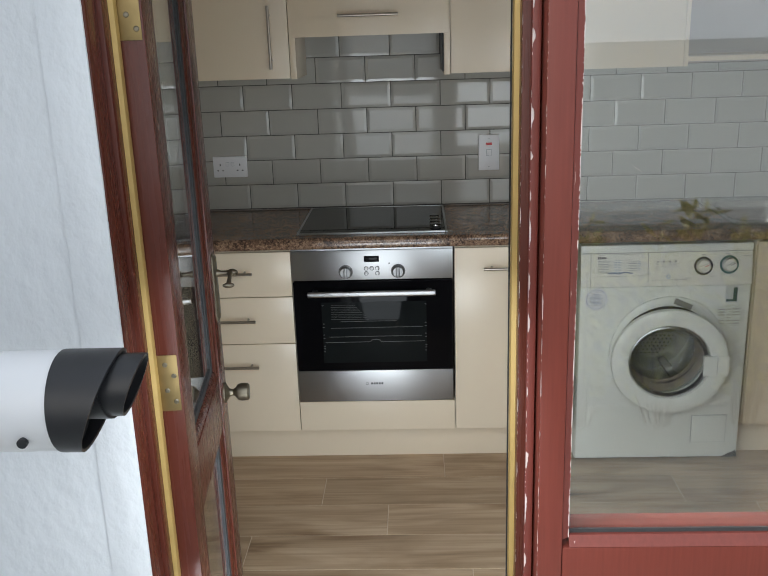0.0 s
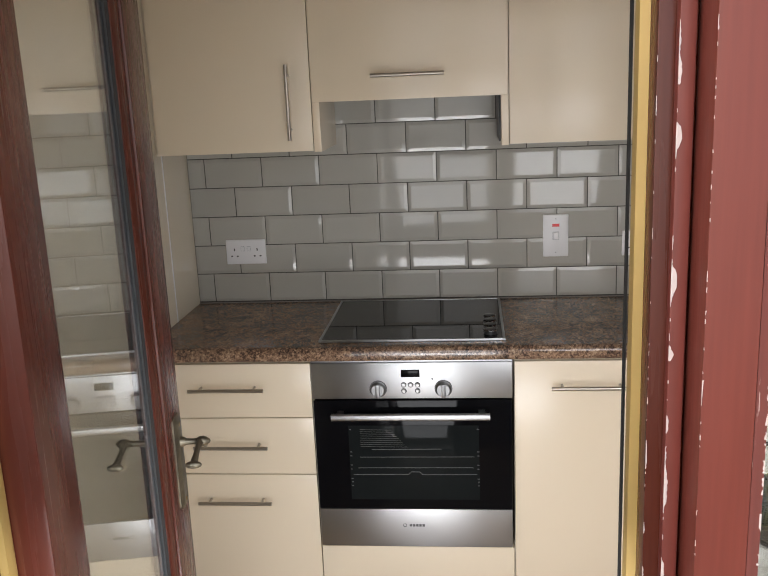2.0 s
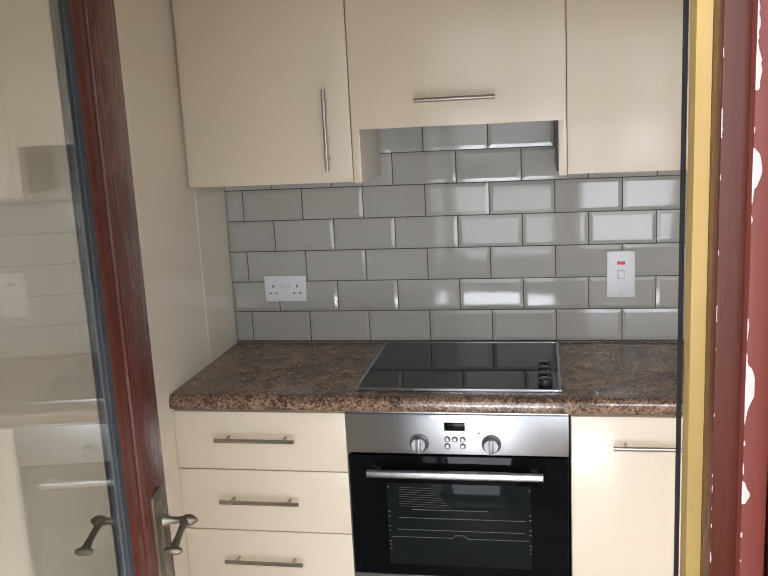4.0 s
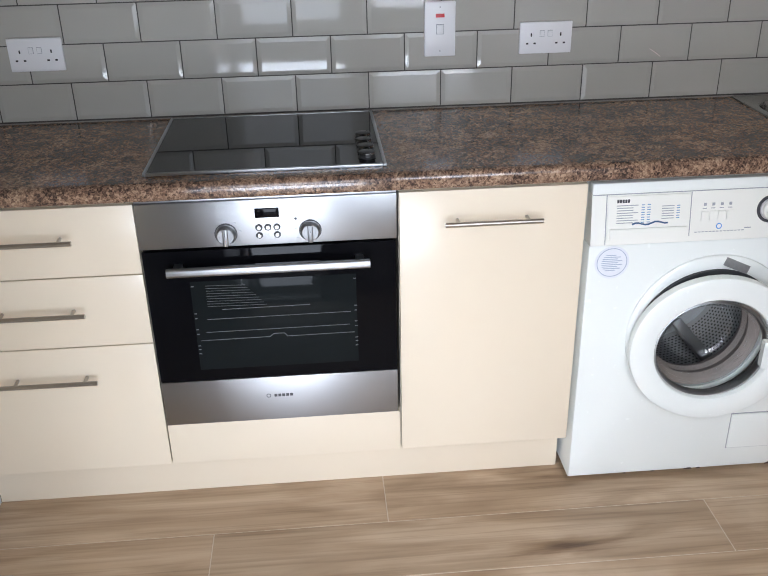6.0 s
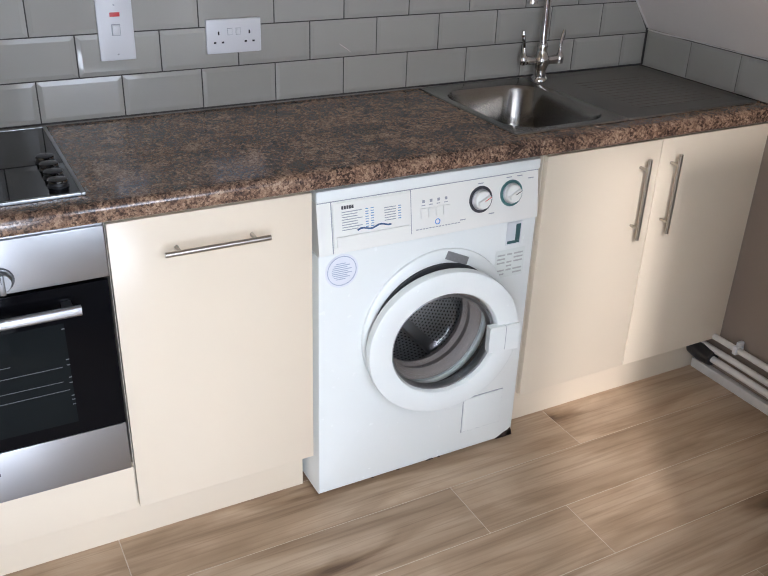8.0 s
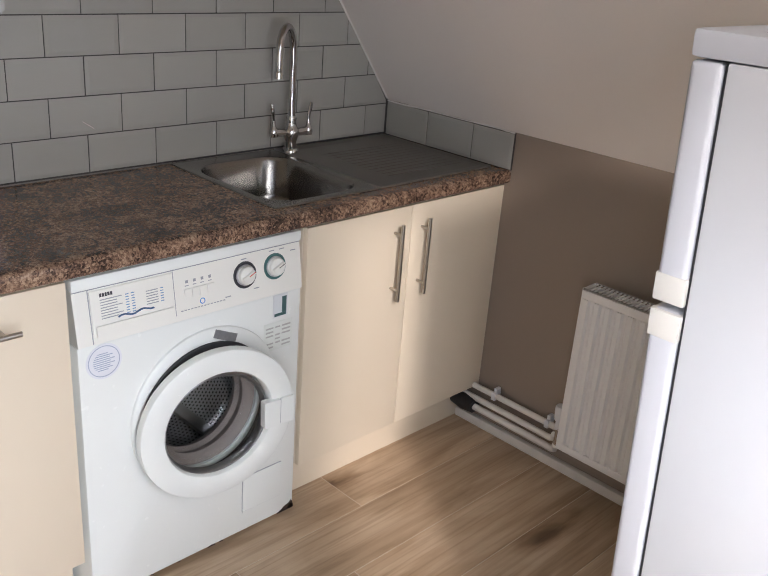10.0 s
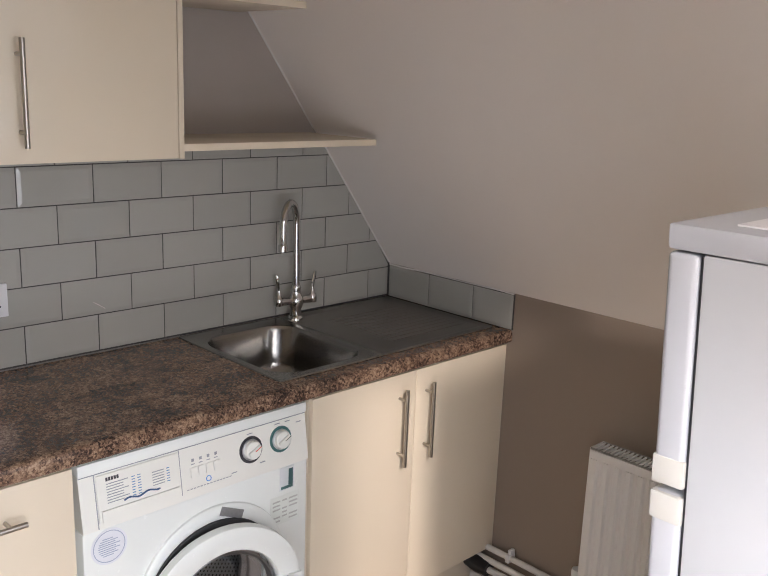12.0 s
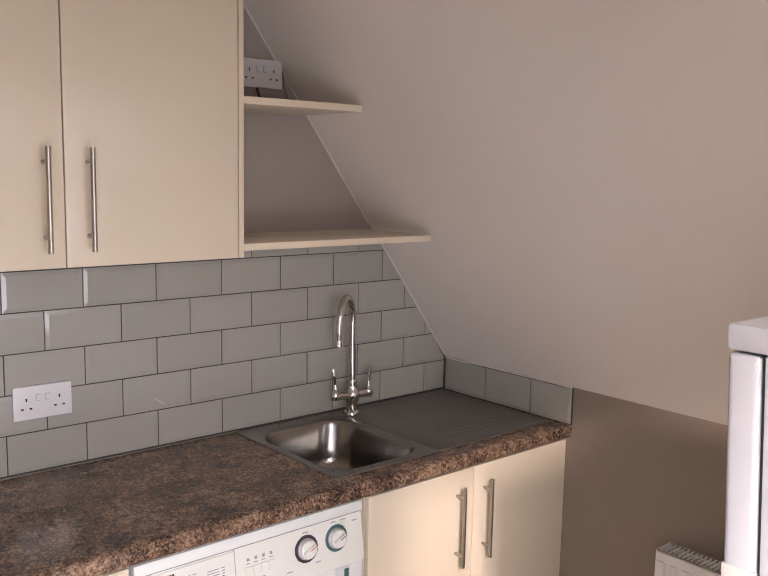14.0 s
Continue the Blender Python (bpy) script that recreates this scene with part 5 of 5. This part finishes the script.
# thermostatic valve
lathe(vb := bmesh.new(), [(0.011, 0.0), (0.011, 0.03), (0.017, 0.034), (0.019, 0.075), (0.017, 0.083), (0.0, 0.084)], Matrix.Translation((2.440, RY1 + 0.034, 0.172)), 20)
valve = part("valve_head", vb, WHITE, rad, "white radiator valve head")
rod(vb := bmesh.new(), (2.440, RY1 - 0.002, 0.176), (2.440, RY1 + 0.034, 0.176), 0.010, 14)
rod(vb, (2.440, RY1 + 0.034, 0.10), (2.440, RY1 + 0.034, 0.173), 0.0085, 14)
part("valve_body", vb, CHROME, rad)
for x, z, y1, r in ((2.470, 0.156, -0.335, 0.0105), (2.462, 0.116, -0.330, 0.0105), (2.455, 0.086, -0.345, 0.0115)):
    pts = [(x, 0.07, z), (x, -0.10, z), (x, -0.22, z - 0.001), (x, y1 + 0.03, z - 0.002), (x - 0.004, y1 - 0.005, z), (x - 0.012, y1 - 0.022, z + 0.010), (x - 0.02, y1 - 0.030, z + 0.030)]
    p = solid("heating_pipe", tube(bmesh.new(), pts, r, 14), PIPE, "white painted heating pipe along the knee wall", "pipe", "heating pipes")
    if z > 0.15:
        for y in (-0.095, -0.315):
            part("clip", box(boxm(x - 0.014, x + 0.020, y - 0.008, y + 0.008, z - 0.014, z + 0.014, bevel=0.003), x - 0.004, x + 0.020, y - 0.006, y + 0.006, z + 0.010, z + 0.028, bevel=0.003), WHITE, p)
solid("pipe_lagging", tube(bmesh.new(), [(2.458, 0.066, 0.092), (2.456, 0.02, 0.090), (2.455, -0.025, 0.088)], [0.028, 0.032, 0.026], 18), BLACK, "black foam lagging at the pipe entry", "pipe lagging")
structure("trim", boxm(2.476, RIGHT, -1.59, 0.074, 0.0, 0.034, bevel=0.005), PIPE, "white painted skirting strip below the pipes", "trim")

CAULK = mat("white_caulk", (0.72, 0.69, 0.65), 0.6, vary=0.1, scale=40, bump=0.3)
pts = [(slope_x(z) - 0.001, BACK - 0.001, z) for z in (1.52, 1.60, 1.70, 1.80, 1.90, 2.0, 2.15, CEIL)]
structure("caulk_line", tube(bmesh.new(), pts, 0.0028, 6), CAULK, "white caulk along the sloping ceiling", "trim")
structure("caulk_line", tube(bmesh.new(), [(slope_x(z) - 0.002, 0.546, z) for z in (KNEE + 0.005, 1.15, 1.30, 1.48)], 0.0030, 6), CAULK, "white caulk between tiles and slope", "trim")
structure("caulk_line", tube(bmesh.new(), [(RIGHT - 0.006 + 0.001 * math.sin(9 * y), y, KNEE - 0.001 + 0.0015 * math.sin(23 * y)) for y in [0.54 - 0.04 * i for i in range(15)]], 0.0030, 6), CAULK, "uneven white caulk over the upstand tiles", "trim")
structure("sealant", tube(bmesh.new(), [(LEFT + 0.008, 0.5445, TOPZ + 0.001), (0.8, 0.5445, TOPZ + 0.001), (1.63, 0.5445, TOPZ + 0.001)], 0.0024, 6), mat("grey_sealant", (0.22, 0.20, 0.18), 0.5, vary=0.15, scale=30), "grey sealant behind the worktop", "trim")

# ---- plants in the yard ----
for px, h in ((0.75, 0.87), (1.15, 0.96), (1.5, 1.0), (1.85, 0.94), (2.3, 1.02), (2.8, 0.98)):
    pl = thing("shrub", "olive green leafy shrub in front of the garden wall", "plant", "garden shrubs", at=(px, -3.85, -0.05))
    sb, lb = bmesh.new(), bmesh.new()
    for k in range(13):
        a, t = random.uniform(0, 6.28), random.uniform(0.03, 0.20)
        top = Vector((t * math.cos(a), t * 0.7 * math.sin(a), h * random.uniform(0.55, 1.0)))
        mid = Vector((top.x * 0.8, top.y * 0.8, top.z * 0.45))
        tube(sb, [(0.3 * top.x, 0.3 * top.y, 0), mid, top], [0.007, 0.005, 0.002], 5)
        for i in range(38):
            c = mid.lerp(top, random.uniform(-0.4, 1.03))
            d = Vector((random.uniform(-1, 1), random.uniform(-1, 1), random.uniform(-0.3, 1))).normalized()
            s = d.orthogonal().normalized() * 0.015
            ln = random.uniform(0.06, 0.12)
            vs = [lb.verts.new(c + q) for q in (Vector(), d * ln * 0.5 + s, d * ln, d * ln * 0.5 - s)]
            lb.faces.new(vs)
    part("stem", sb, STEM, pl)
    part("foliage", lb, LEAF, pl, "narrow olive leaves", smooth=0)

# ---- splashback tiles ----
TP, RP, TZ = 0.202, 0.1022, 0.9235
splash = structure("splashback", boxm(LEFT + 0.0065, RIGHT - 0.0005, 0.5475, BACK - 0.0002, TOPZ + 0.001, 1.4705), GROUT, "dark grey grout bed of the tiled splashback", "splashback")
prism(gb := bmesh.new(), [(LEFT + 0.0065, 1.4706), (0.66, 1.4706), (0.66, 1.75), (LEFT + 0.0065, 1.75)], 'y', 0.5475, BACK - 0.0002)
part("grout_bed", gb, GROUT, splash)
tile_meshes = {}


def tile_mesh(poly):
    """A glazed tile with a wide bevelled border, from its outline in x and z."""
    key = tuple((round(a, 4), round(b, 4)) for a, b in poly)
    if key not in tile_meshes:
        cx, cz = sum(p[0] for p in poly) / len(poly), sum(p[1] for p in poly) / len(poly)
        xs, zs = [p[0] for p in poly], [p[1] for p in poly]
        kx, kz = 1 - 0.022 / max(0.03, max(xs) - min(xs)), 1 - 0.022 / max(0.03, max(zs) - min(zs))

        def ring(a, b, y):
            return [(cx + (p[0] - cx) * a, y, cz + (p[1] - cz) * b) for p in poly]
        tile_meshes[key] = mesh_of("tile", loft(bmesh.new(), [ring(1, 1, 0.0075), ring(1, 1, 0.0009), ring(0.997, 0.994, 0.0002), ring(kx, kz, -0.0018)], close=True), TILE, 0)
    return tile_meshes[key]


def clip_poly(poly, inside, cut):
    out = []
    for a, b in zip(poly, poly[1:] + poly[:1]):
        if inside(a):
            out.append(a)
        if inside(a) != inside(b):
            out.append(cut(a, b))
    return out


def slope_clip(poly):
    def s(p):
        return (slope_x(p[1]) - 0.004) - p[0]
    return clip_poly(poly, lambda p: s(p) > 0, lambda a, b: tuple(a[i] + (b[i] - a[i]) * s(a) / (s(a) - s(b)) for i in (0, 1)))


G = 0.0014
for row in range(8):
    z0, z1 = TZ + row * RP + G, TZ + (row + 1) * RP - G
    first = -0.438 + (0.101 if row % 2 else 0.0) - TP
    for k in range(18):
        x0, x1 = max(first + k * TP + G, LEFT + 0.008), min(first + (k + 1) * TP - G, RIGHT - 0.0105)
        zt = z1
        if row >= 5 and x0 > 0.62:
            zt = 1.4685
        if x1 - x0 < 0.012 or zt - z0 < 0.012 or (row >= 6 and x0 > 0.62):
            continue
        poly = slope_clip([(x0, z0), (x1, z0), (x1, zt), (x0, zt)])
        if len(poly) < 3:
            continue
        ox, oz = x0, z0
        ob = new("tile", tile_mesh([(a - ox, b - oz) for a, b in poly]))
        ob.location = (ox, 0.5462 + random.uniform(-0.0003, 0.0003), oz)
        ob.rotation_euler = (random.uniform(-0.003, 0.003), 0, random.uniform(-0.003, 0.003))
        ob.parent = splash
# a pale scuff on the glaze
part("scuff", tube(bmesh.new(), [(1.365, 0.5432, 1.063), (1.382, 0.5430, 1.052), (1.399, 0.5432, 1.040)], [0.0006, 0.0011, 0.0005], 6), FLAKE, splash, "pale scuff across the tile glaze")
# three tiles along the knee wall
ret = structure("upstand", boxm(RIGHT - 0.008, RIGHT - 0.0003, -0.020, 0.5405, TOPZ + 0.001, KNEE - 0.002), GROUT, "short tiled upstand on the knee wall", "upstand")
for y0, y1 in ((0.345, 0.538), (0.146, 0.3425), (-0.020, 0.1435)):
    ob = new("tile", tile_mesh([(0, 0), (y1 - y0, 0), (y1 - y0, 0.1125), (0, 0.1125)]))
    ob.matrix_world = Matrix.Translation((RIGHT - 0.0095, y1, TOPZ + 0.003)) @ pose(0, 0, 0, 0, 0, -90)
    ob.parent = ret

# ---- floor planks ----
PLANK_L, PLANK_W = 1.298, 0.1955
plank_meshes = {}
starts = (0.553, 0.102, 0.344, -0.116, 0.62, 0.22, 0.48, -0.02, 0.31, 0.70, 0.05, 0.44)
for r in range(12):
    y1 = 0.0855 - r * PLANK_W
    y0 = y1 - PLANK_W
    if y1 < FRONT:
        break
    s = starts[r]
    for k in range(-2, 4):
        x0, x1 = max(s + k * PLANK_L, LEFT + 0.002), min(s + (k + 1) * PLANK_L, RIGHT)
        if x1 - x0 < 0.02:
            continue
        ya = max(y0, FRONT) + 0.0013
        key = (round(x1 - x0, 3), round(y1 - ya, 3))
        if key not in plank_meshes:
            plank_meshes[key] = mesh_of("plank", boxm(0.0013, x1 - x0 - 0.0013, 0, y1 - 0.0013 - ya, -0.006, 0.0, bevel=0.0006, seg=1), OAK, 0)
        ob = new("plank", plank_meshes[key])
        ob.location = (x0, ya, 0)
        ob.parent = floor
# the strip under the units
for x0, x1 in ((LEFT, 0.8), (0.8, RIGHT)):
    ob = new("plank", mesh_of("plank", boxm(0.001, x1 - x0 - 0.001, 0, BACK - 0.0875, -0.006, -0.0005), OAK, 0))
    ob.location = (x0, 0.0865, 0)
    ob.parent = floor
